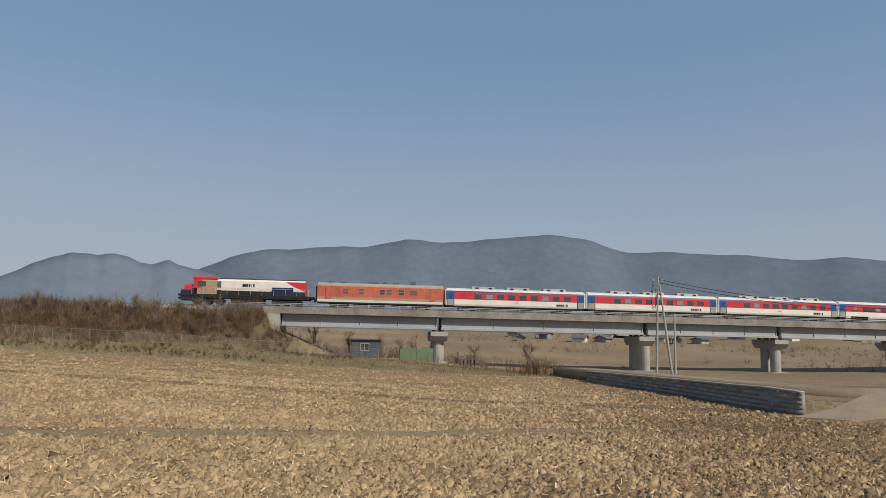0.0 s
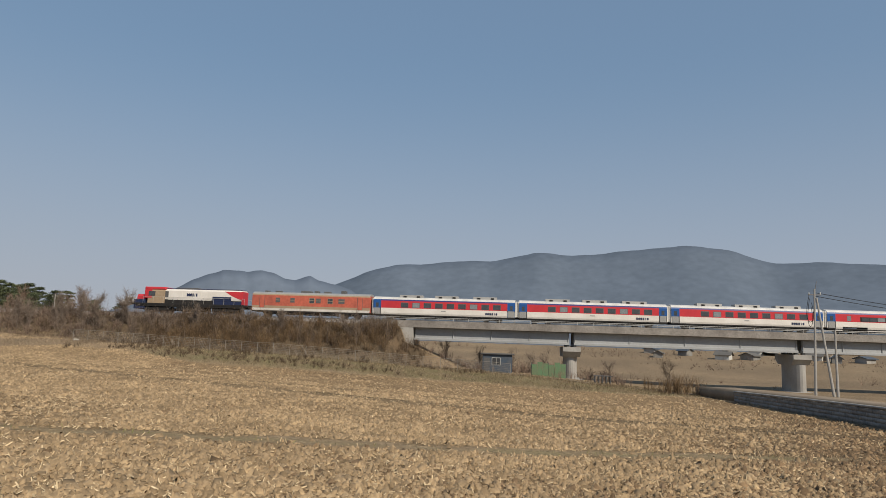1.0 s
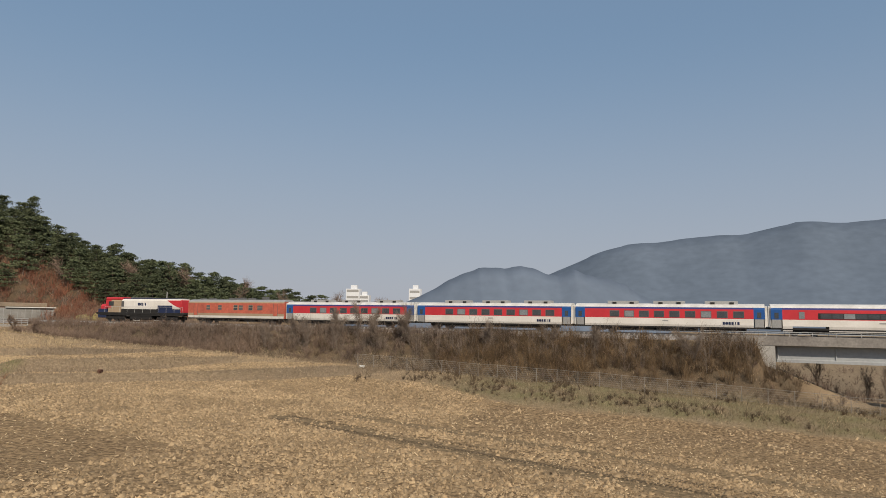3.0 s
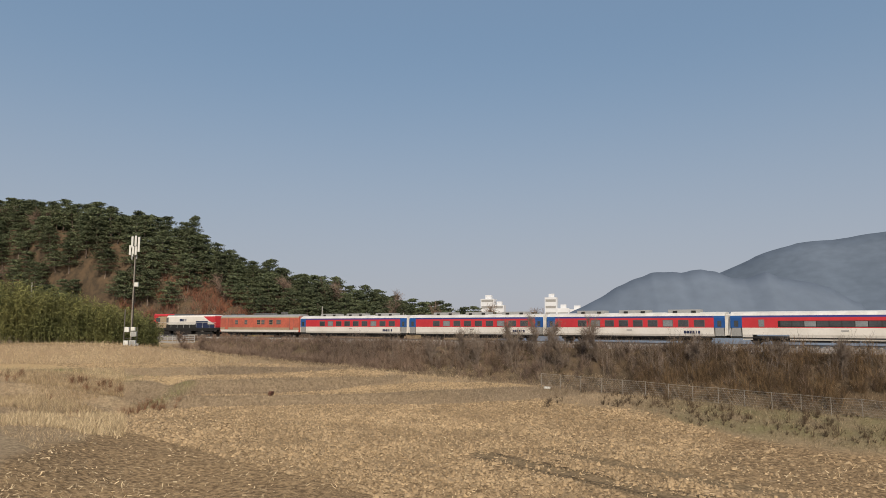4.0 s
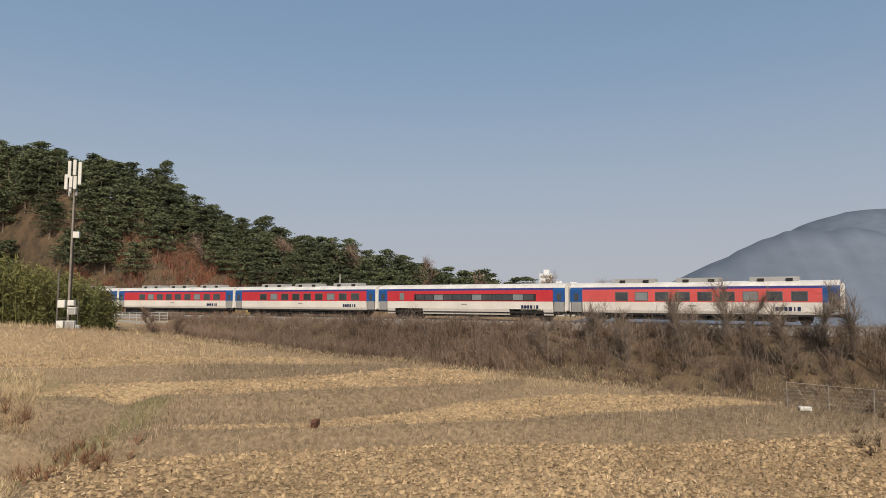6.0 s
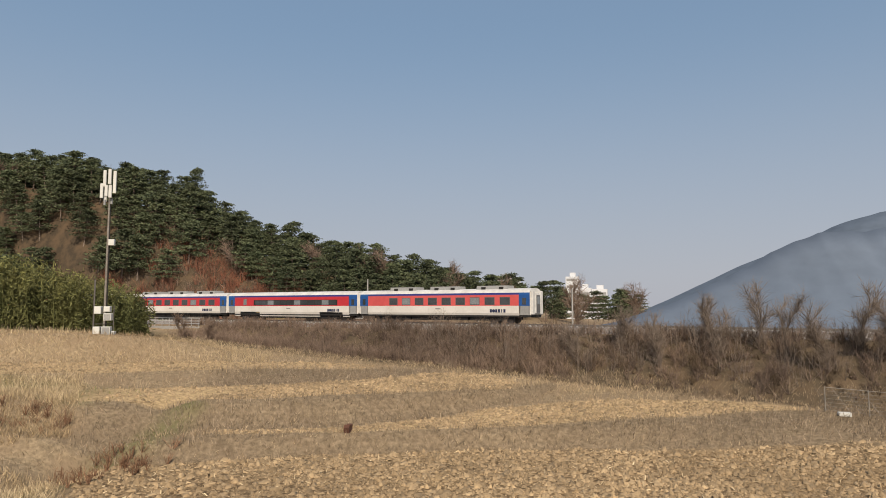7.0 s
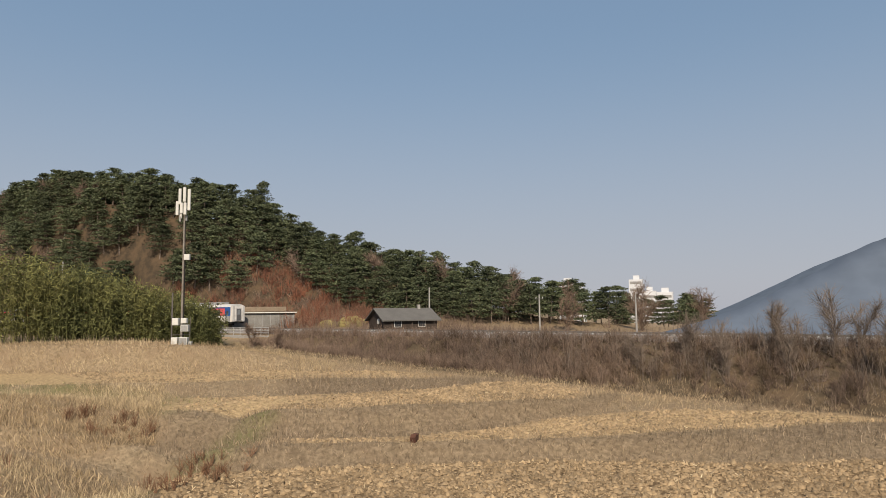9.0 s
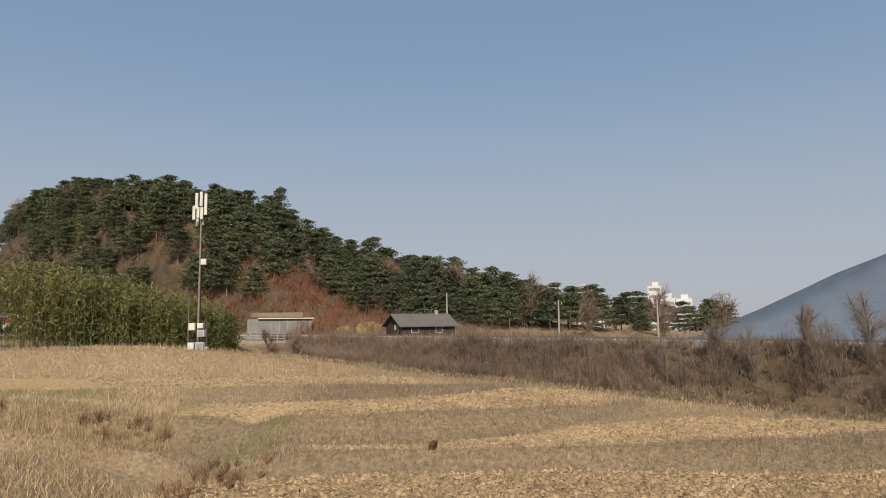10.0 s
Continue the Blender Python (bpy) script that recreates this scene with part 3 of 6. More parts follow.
def build_abutment():
    p = line(ABUT, 0, 0)
    ab = empty("abutment", "pale concrete bridge abutment at the end of the embankment", "abutment", m=Matrix.Translation((p.x, p.y, 0)) @ pose(0, 0, 0, 0, 0, line_turn(ABUT)))
    bm = bmesh.new()
    prism(bm, [(-3.1, 0.5), (3.1, 0.5), (3.1, RAIL - 1.2), (-3.1, RAIL - 1.2)], -0.2, 1.4)
    part("breast_wall", bm, "concrete", ab)
    for o in (-3.3, 3.0):
        bm = bmesh.new()
        a = [bm.verts.new((x, o, z)) for x, z in ((-0.2, 1.2), (4.5, 4.5), (8.0, RAIL - 1.3), (8.0, RAIL - 0.35), (-0.2, RAIL - 0.35))]
        b = [bm.verts.new((v.co.x, o + 0.3, v.co.z)) for v in a]
        for i in range(5):
            bm.faces.new((a[i], a[(i + 1) % 5], b[(i + 1) % 5], b[i]))
        bm.faces.new(a)
        bm.faces.new(b[::-1])
        bmesh.ops.recalc_face_normals(bm, faces=bm.faces[:])
        part("wing_wall", bm, "concrete", ab)
    return ab


build_abutment()

# ---- track ----
track = empty("railway_track", "single ballasted railway track with steel rails", "railway track")
part("ballast_bed", strip_along(-260, 440, [(-2.6, RAIL - 0.78), (2.6, RAIL - 0.78), (1.75, RAIL - 0.28), (-1.75, RAIL - 0.28)]), "ballast", track)
for o in (-0.75, 0.75):
    part("rail", strip_along(-260, 440, [(o - 0.06, RAIL - 0.17), (o + 0.06, RAIL - 0.17), (o + 0.035, RAIL), (o - 0.035, RAIL)]), "steel", track)
bm = bmesh.new()
for s in np.arange(-130, 170, 0.65):
    a = line(s, -1.2, RAIL - 0.23)
    b = line(s, 1.2, RAIL - 0.23)
    rod(bm, a, b, 0.13, seg=4)
tagged(part("sleepers", bm, "concrete", track), kind="stuff")

# ---- train ----
UP = 0.05


def bogie(parent, x):
    bg = part("bogie", boxes((x - 1.55, x + 1.55, 1.0, 1.18, 0.42, 0.72), (x - 1.55, x + 1.55, -1.18, -1.0, 0.42, 0.72), (x - 0.3, x + 0.3, -1.1, 1.1, 0.45, 0.85), (x - 0.35, x + 0.35, 1.05, 1.25, 0.3, 0.8), bevel=0.03), "black", parent, "black bogie frame")
    for dx in (-1.05, 1.05):
        for o in (-0.76, 0.76):
            bm = bmesh.new()
            rod(bm, (x + dx, o - 0.07, 0.46), (x + dx, o + 0.07, 0.46), 0.46, seg=20)
            part("wheel", bm, "steel", bg)
    return bg


SIDE = [(1.36, 0.85), (1.46, 1.15), (1.48, 1.93), (1.48, 3.1), (1.42, 3.32)]
ROOF = [(1.42, 3.32), (1.25, 3.56), (0.85, 3.72), (0.35, 3.8)]


def skin(bm, pts, x0, x1, t=0.03, both=0):
    """Side plating that follows the section pts, on both sides of the car."""
    for sg in ((both,) if both else (1, -1)):
        rows = [[bm.verts.new((x, sg * (y + t * k), z)) for x in (x0, x1)] for k in (0, -3) for y, z in (pts if k == 0 else pts[::-1])]
        m = len(rows)
        for i in range(m):
            a, b = rows[i], rows[(i + 1) % m]
            bm.faces.new((a[0], a[1], b[1], b[0]))
        bm.faces.new([r[0] for r in rows])
        bm.faces.new([r[1] for r in rows][::-1])
    bmesh.ops.recalc_face_normals(bm, faces=bm.faces[:])
    return bm


def logo(parent, x, y, z, h=0.34, flip=1):
    """A word mark as plain bars and a ring."""
    for i in range(6):
        if i == 1:
            bm = bmesh.new()
            rod(bm, (x - 0.0 - i * 0.33 * flip, y, z + h / 2), (x - i * 0.33 * flip, y + 0.012, z + h / 2), h * 0.52, seg=14)
            part("mark_ring", bm, "navy", parent)
        else:
            w = 0.24 if i != 4 else 0.10
            part("mark_bar", boxes((x - i * 0.33 * flip - w / 2, x - i * 0.33 * flip + w / 2, y, y + 0.012, z, z + h)), "navy", parent)


def coach(kind, body_red, label):
    L = 22.9
    h = L / 2
    car = empty("passenger_coach", label, "train coach", "coaches of the train")
    d = 1.25
    low = SIDE[:3]
    if kind == "strip":
        low = [(1.30, 0.55), (1.40, 0.8)] + SIDE[1:3]
        bm = bmesh.new()
        skin(bm, SIDE[1:3], -h + d, h - d)
        for a, b in ((-h + d, -h + 2.3), (-h + 6.1, h - 6.1), (h - 2.3, h - d)):
            skin(bm, [(1.30, 0.55), (1.46, 1.15)], a, b)
        part("lower_panel", bm, "white", car, "cream white lower side with bogie cut-outs")
    else:
        part("lower_panel", skin(bmesh.new(), low, -h + d, h - d), "white", car, "cream white lower side")
    part("red_panel", skin(bmesh.new(), SIDE[2:4], -h + d, h - d), body_red, car, "red window band")
    part("blue_stripe", skin(bmesh.new(), SIDE[3:5], -h + d, h - d), "stripe", car)
    bm = bmesh.new()
    prism(bm, [(y, z) for y, z in ROOF] + [(-y, z) for y, z in ROOF[::-1]], -h, h)
    part("roof", bm, "roofwhite", car, "off-white arched roof")
    for e in (-1, 1):
        a, b = sorted((e * h, e * (h - d)))
        for sg in (1, -1):
            part("end_panel", skin(bmesh.new(), SIDE[2:5], a, b, both=sg), "blue", car, "blue panel beside the door")
            dr = part("door", skin(bmesh.new(), [(1.45, 0.95), (1.47, 1.93)], a + 0.12, b - 0.12, both=sg), "grey", car, "grey lower door leaf")
            part("door_window", boxes((a + 0.4, b - 0.4) + ((1.475, 1.495) if sg > 0 else (-1.495, -1.475)) + (2.05, 2.75)), "glass", dr)
        part("end_wall", boxes((e * h - 0.04, e * h + 0.04, -1.42, 1.42, 0.95, 3.34)), "white", car, "cream end wall")
        gw = part("gangway", boxes(tuple(sorted((e * h, e * (h + 0.3)))) + (-0.66, 0.66, 1.1, 3.3), bevel=0.05), "roofwhite", car, "white gangway frame")
        part("end_door", boxes(tuple(sorted((e * (h + 0.3), e * (h + 0.325)))) + (-0.42, 0.42, 1.2, 3.05)), "darkgrey", gw, "dark end door")
        part("end_door_window", boxes(tuple(sorted((e * (h + 0.326), e * (h + 0.34)))) + (-0.28, 0.28, 2.1, 2.9)), "paleglass", gw)
        for o in (-1.0, 1.0):
            part("end_fairing", boxes(tuple(sorted((e * (h + 0.02), e * (h + 0.28)))) + (o - 0.28, o + 0.28, 1.0, 3.5), bevel=0.05), "roofwhite", car, "white end fairing")
    part("floor_frame", boxes((-h, h, -1.38, 1.38, 0.72, 0.95)), "black", car)
    # windows
    if kind == "strip":
        x0, x1 = -h + 3.3, h - 5.2
        xs = np.linspace(x0, x1, 13)
        part("window_band", boxes((x0 - 0.2, x1 + 0.2, 1.478, 1.494, 2.02, 2.72), (x0 - 0.2, x1 + 0.2, -1.494, -1.478, 2.02, 2.72)), "black", car)
        for sg in (1, -1):
            for i, (a, b) in enumerate(zip(xs, xs[1:])):
                part("window", boxes((a + 0.04, b - 0.04) + ((1.495, 1.505) if sg > 0 else (-1.505, -1.495)) + (2.08, 2.66)), "paleglass" if i % 4 == 1 else "glass", car)
        for sg in (1, -1):
            part("door_window", boxes((h - 3.6, h - 3.0) + ((1.48, 1.5) if sg > 0 else (-1.5, -1.48)) + (2.05, 2.85)), "paleglass", car)
    else:
        for sg in (1, -1):
            for i in range(9):
                x = -h + 2.9 + i * 1.86
                fr = part("window_frame", boxes((x - 0.62, x + 0.62) + ((1.478, 1.493) if sg > 0 else (-1.493, -1.478)) + (2.02, 2.86), bevel=0.006), "darkgrey", car)
                part("pane", boxes((x - 0.56, x + 0.56) + ((1.494, 1.504) if sg > 0 else (-1.504, -1.494)) + (2.08, 2.80)), "paleglass" if (i * 7 + int(sg)) % 5 == 0 else "glass", fr)
        for x in (-6.6, -0.4, 5.4):
            bm = bmesh.new()
            prism(bm, [(-0.9, 3.6), (0.9, 3.6), (0.75, 4.12), (-0.75, 4.12)], x - 1.9, x + 1.9)
            ac = part("roof_unit", bm, "grey", car, "grey air conditioning unit")
            for dx in (-1.2, 1.0):
                part("vent", boxes((x + dx - 0.25, x + dx + 0.25, 0.6, 0.93, 3.72, 3.98)), "black", ac)
    for x in (-5.2, -2.6, 0.0, 2.6, 5.2):
        part("underfloor_box", boxes((x - 1.2, x + 1.2, -1.2, 1.2, 0.32, 0.74), bevel=0.04), "black", car)
    for sg in (1, -1):
        logo(car, -h + 4.6 if sg > 0 else h - 4.6, 1.482 if sg > 0 else -1.496, 1.22)
        part("number_bar", boxes((-0.35, 0.35) + ((1.482, 1.49) if sg > 0 else (-1.49, -1.482)) + (1.55, 1.68)), "grey", car)
    for x in (-h + 3.6, h - 3.6):
        bogie(car, x)
    for e in (-1, 1):
        bm = bmesh.new()
        rod(bm, (e * h, 0, 0.85), (e * (h + 0.32), 0, 0.85), 0.14)
        part("coupler", bm, "black", car)
    return car


def generator_car():
    L = 20.0
    h = L / 2
    car = empty("generator_car", "faded orange power car with a beige stripe and cream skirt", "train car")
    part("lower_panel", skin(bmesh.new(), [(1.38, 0.9), (1.44, 1.25)], -h, h), "white", car, "dirty cream skirt")
    part("beige_stripe", skin(bmesh.new(), [(1.44, 1.25), (1.45, 1.62)], -h, h), "beige", car)
    part("side_panel", skin(bmesh.new(), [(1.45, 1.62), (1.45, 3.2)], -h, h), "orange", car, "faded orange side")
    part("cornice", skin(bmesh.new(), [(1.45, 3.2), (1.4, 3.38)], -h, h), "beige", car)
    bm = bmesh.new()
    rf = [(1.4, 3.36), (1.2, 3.58), (0.7, 3.72), (0.2, 3.76)]
    prism(bm, rf + [(-y, z) for y, z in rf[::-1]], -h, h)
    part("roof", bm, "grey", car, "grey arched roof")
    for e in (-1, 1):
        part("end_wall", boxes((e * h - 0.05, e * h + 0.05, -1.42, 1.42, 0.9, 3.4)), "orange", car)
        part("gangway", boxes(tuple(sorted((e * h, e * (h + 0.35)))) + (-0.6, 0.6, 1.0, 3.2), bevel=0.05), "darkgrey", car)
        for sg in (1, -1):
            x = e * (h - 1.7)
            part("door", boxes((x - 0.4, x + 0.4) + ((1.45, 1.475) if sg > 0 else (-1.475, -1.45)) + (1.3, 3.1), bevel=0.008), "orange", car, "narrow orange door")
            for dx in (-0.44, 0.41):
                part("door_pillar", boxes((x + dx, x + dx + 0.04) + ((1.45, 1.48) if sg > 0 else (-1.48, -1.45)) + (1.25, 3.15)), "darkgrey", car)
    for x, w, m in ((5.6, 0.38, "darkgrey"), (3.1, 0.38, "darkgrey"), (-0.2, 0.4, "glass"), (-1.3, 0.4, "darkgrey"), (-3.3, 0.4, "glass"), (-5.2, 0.52, "darkgrey")):
        for sg in (1, -1):
            fr = part("window_frame", boxes((x - w - 0.05, x + w + 0.05) + ((1.452, 1.468) if sg > 0 else (-1.468, -1.452)) + (2.1, 2.9)), "beige" if m == "glass" else "orange", car)
            part("pane" if m == "glass" else "louvre", boxes((x - w, x + w) + ((1.469, 1.48) if sg > 0 else (-1.48, -1.469)) + (2.15, 2.85)), m, fr)
            part("window_bar", boxes((x - w, x + w) + ((1.481, 1.49) if sg > 0 else (-1.49, -1.481)) + (2.47, 2.53)), "beige", fr)
    for x, w, z in ((1.2, 0.9, 0.2), (-0.6, 0.35, 0.25), (-2.4, 0.5, 0.2), (-5.2, 0.4, 0.38), (6, 0.5, 0.15), (8, 0.3, 0.15)):
        part("roof_vent", boxes((x - w, x + w, -0.5, 0.5, 3.7, 3.8 + z), bevel=0.04), "darkgrey", car)
    part("floor_frame", boxes((-h, h, -1.36, 1.36, 0.7, 0.9)), "black", car)
    for x in (-3, 0.4, 3.2):
        part("underfloor_box", boxes((x - 1.2, x + 1.2, -1.2, 1.2, 0.35, 0.72), bevel=0.04), "black", car)
    for x in (-h + 3.4, h - 3.4):
        bogie(car, x)
    car.scale.z = 1.09
    return car


def locomotive():
    h = 10.4
    lo = empty("locomotive", "white, red and blue diesel locomotive with black underframe", "locomotive")
    part("underframe", boxes((-h, h, -1.42, 1.42, 1.15, 1.45), (-9.8, 9.6, -1.40, -1.2, 0.95, 1.2), (-9.8, 9.6, 1.2, 1.40, 0.95, 1.2), bevel=0.02), "black", lo)
    bm = bmesh.new()
    hood = [(-1.22, 1.45), (1.22, 1.45), (1.22, 3.35), (0.9, 3.62), (-0.9, 3.62), (-1.22, 3.35)]
    prism(bm, hood, -9.0, 4.6)
    part("long_hood", bm, "white", lo, "white engine hood")
    part("hood_skirt", skin(bmesh.new(), [(1.235, 1.45), (1.235, 2.05)], -9.0, 4.6), "black", lo, "black lower hood band")
    # red wedge and blue rear
    for sg in (1, -1):
        bm = bmesh.new()
        pts = [(-9.05, 2.15), (-9.05, 3.4), (-6.0, 3.4), (-7.4, 2.7)]
        a = [bm.verts.new((x, sg * 1.222, z)) for x, z in pts]
        b = [bm.verts.new((x, sg * 1.242, z)) for x, z in pts]
        for i in range(4):
            bm.faces.new((a[i], a[(i + 1) % 4], b[(i + 1) % 4], b[i]))
        bm.faces.new(a)
        bm.faces.new(b[::-1])
        bmesh.ops.recalc_face_normals(bm, faces=bm.faces[:])
        part("red_wedge", bm, "red", lo, "red flash at the rear")
        part("radiator_grille", boxes((-7.2, -3.9) + ((1.243, 1.27) if sg > 0 else (-1.27, -1.243)) + (1.96, 2.6)), "navy", lo, "dark blue radiator grille")
        part("rear_band", boxes((-9.04, -4.0) + ((1.244, 1.262) if sg > 0 else (-1.262, -1.244)) + (1.47, 1.94)), "navy", lo)
        for i in range(9):
            x = -3.2 + i * 0.85
            part("hood_door", boxes((x - 0.38, x + 0.38) + ((1.22, 1.236) if sg > 0 else (-1.236, -1.22)) + (2.0, 3.2), bevel=0.006), "white", lo)
        part("air_intake", boxes((4.0, 6.0) + ((1.24, 1.27) if sg > 0 else (-1.27, -1.24)) + (2.35, 3.25)), "darkgrey", lo, "dark intake screen")
        logo(lo, 0.6 if sg > 0 else -1.0, 1.24 if sg > 0 else -1.252, 2.55, 0.45)
        # handrail along the walkway
        bm = bmesh.new()
        for x in np.arange(-9.6, 8.8, 1.8):
            rod(bm, (x, sg * 1.40, 1.45), (x, sg * 1.40, 2.35), 0.022, seg=4)
        rod(bm, (-9.6, sg * 1.40, 2.35), (8.4, sg * 1.40, 2.35), 0.022, seg=4)
        part("handrail", bm, "galv", lo)
        part("sill_stripe", boxes((-h, h) + ((1.421, 1.435) if sg > 0 else (-1.435, -1.421)) + (1.2, 1.4)), "black", lo)
        part("fuel_tank" if sg > 0 else "air_reservoir", boxes((-2.6, 2.4) + ((0.2, 1.3) if sg > 0 else (-1.3, -0.2)) + (0.35, 1.12), bevel=0.1), "black", lo)
    part("rear_cap", boxes((-9.12, -9.0, -1.18, 1.18, 1.5, 3.45), bevel=0.03), "red", lo)
    part("hood_roof", boxes((-9.0, 4.5, -0.98, 0.98, 3.6, 3.7), bevel=0.03), "navy", lo, "dark blue-grey hood roof")
    # cab and short nose
    bm = bmesh.new()
    prism(bm, [(-1.4, 1.45), (1.4, 1.45), (1.4, 3.3), (1.1, 3.62), (-1.1, 3.62), (-1.4, 3.3)], 4.6, 7.6)
    part("cab", bm, "beige", lo, "cream cab side")
    part("cab_roof", boxes((4.5, 8.3, -1.38, 1.38, 3.4, 3.86), bevel=0.12), "red", lo, "red cab roof")
    bm = bmesh.new()
    prism(bm, [(-1.41, 2.2), (1.41, 2.2), (1.41, 3.45), (-1.41, 3.45)], 6.9, 8.2)
    part("cab_front", bm, "red", lo, "red cab front")
    bm = bmesh.new()
    prism(bm, [(-1.25, 1.2), (1.25, 1.2), (1.2, 2.45), (0.9, 2.75), (-0.9, 2.75), (-1.2, 2.45)], 8.15, 9.6)
    part("nose", bm, "red", lo, "low red nose")
    part("nose_skirt", boxes((8.1, 10.1, -1.36, 1.36, 0.55, 2.0), bevel=0.08), "navy", lo, "navy nose skirt")
    for sg in (1, -1):
        part("side_window", boxes((6.3, 7.5) + ((1.402, 1.425) if sg > 0 else (-1.425, -1.402)) + (2.5, 3.2)), "glass", lo)
        part("headlamp", boxes((9.58, 9.64) + ((0.25, 0.5) if sg > 0 else (-0.5, -0.25)) + (2.2, 2.42)), "paleglass", lo)
        part("windscreen", boxes((8.19, 8.225) + ((0.12, 1.2) if sg > 0 else (-1.2, -0.12)) + (2.75, 3.35)), "glass", lo)
    for x0, x1, z in ((-8.6, -2.2, 3.74), (-1.0, 3.0, 3.86), (3.2, 4.2, 3.72)):
        part("roof_housing", boxes((x0, x1, -0.75, 0.75, 3.6, z), bevel=0.05), "darkgrey", lo, "dark roof housing")
    for x in (-6.2, 6.0):
        bg = part("bogie", boxes((x - 2.3, x + 2.3, 1.02, 1.22, 0.4, 0.85), (x - 2.3, x + 2.3, -1.22, -1.02, 0.4, 0.85), (x - 0.4, x + 0.4, -1.0, 1.0, 0.5, 1.1), bevel=0.04), "black", lo, "black three-axle bogie")
        for dx in (-1.75, 0, 1.75):
            for o in (-0.76, 0.76):
                bm = bmesh.new()
                rod(bm, (x + dx, o - 0.07, 0.5), (x + dx, o + 0.07, 0.5), 0.5, seg=20)
                part("wheel", bm, "steel", bg)
    for e in (-1, 1):
        bm = bmesh.new()
        rod(bm, (e * h, 0, 0.9), (e * (h + 0.35), 0, 0.9), 0.15)
        part("coupler", bm, "black", lo)
    lo.scale.z = 1.14
    return lo


TRAIN = [(locomotive(), 10.75), (generator_car(), 21.5 + 10.25)]
for i in range(5):
    if i == 3:
        c = coach("strip", "red", "red and cream passenger coach with a continuous dark window strip")
    elif i == 4:
        c = coach("row", "fadedred", "faded red and cream last coach with a row of windows")
    else:
        c = coach("row", "red", "passenger coach in red over cream white with a row of windows") if i == 0 else copy_thing(TRAIN[2][0], Matrix())
    TRAIN.append((c, 42.0 + 23.5 * i + 11.75))


def front(t):
    return 4.7047 + 33.2153 * t + -0.38791 * t ** 2 + 0.018936 * t ** 3


# ---- loose growth ----
RS = np.random.RandomState(5)


def ribbons(name, base, direction, length, width, material, label, category, parent=None, taper=0.35, kind="stuff"):
    """Many thin blades or twigs, each a flat tapering strip."""
    base, direction = np.asarray(base), np.asarray(direction)
    direction = direction / np.linalg.norm(direction, axis=1, keepdims=True)
    side = np.cross(direction, RS.normal(size=base.shape))
    side /= np.linalg.norm(side, axis=1, keepdims=True) + 1e-9
    tip = base + direction * np.asarray(length)[:, None]
    w = np.asarray(width)[:, None] / 2
    V = np.stack([base - side * w, base + side * w, tip + side * w * taper, tip - side * w * taper], 1).reshape(-1, 3)
    F = np.arange(len(base) * 4).reshape(-1, 4)
    ob = soup(name, V, F, material, parent)
    return tagged(ob, label, category, kind=kind) if not parent else ob


def fan(centres, stems, height, spread, width, subs=3):
    """Stems that fan out of each centre, with twigs on them: base, direction, length, width."""
    n = len(centres)
    c = np.repeat(np.asarray(centres), stems, 0)
    hh = np.repeat(np.asarray(height), stems)
    a = RS.uniform(0, 6.283, n * stems)
    lean = np.abs(RS.normal(0, spread, n * stems))
    d = np.stack([np.cos(a) * lean, np.sin(a) * lean, np.ones(n * stems)], 1)
    d /= np.linalg.norm(d, axis=1, keepdims=True)
    L = hh * RS.uniform(0.5, 1.05, n * stems)
    b = c + np.stack([np.cos(a), np.sin(a), 0 * a], 1) * (RS.uniform(0, 0.35, n * stems) * hh * 0.4)[:, None]
    B, D, LL, W = [b], [d], [L], [np.full(len(L), width)]
    for _ in range(subs):
        t = RS.uniform(0.25, 1.0, len(L))
        e = d + RS.normal(0, 0.55, d.shape)
        B.append(b + d * (L * t)[:, None])
        D.append(e)
        LL.append(L * RS.uniform(0.2, 0.5, len(L)))
        W.append(np.full(len(L), width * 0.6))
    return np.concatenate(B), np.concatenate(D), np.concatenate(LL), np.concatenate(W)


def along_line(n, s0, s1, o0, o1):
    s, o = RS.uniform(s0, s1, n), RS.uniform(o0, o1, n)
    th = np.interp(s, SG, TH)
    x, y = np.interp(s, SG, TX) + o * np.sin(th), np.interp(s, SG, TY) - o * np.cos(th)
    return np.stack([x, y, ground(x, y)], 1), s, o


def saplings():
    P, s, o = along_line(150, -12, 76, -10, -4.8)
    ribbons("saplings", *fan(P, 7, 2.0 + 1.2 * RS.uniform(size=len(P)), 0.28, 0.035, subs=6), "bark", "thin grey leafless saplings on the embankment", "sapling")


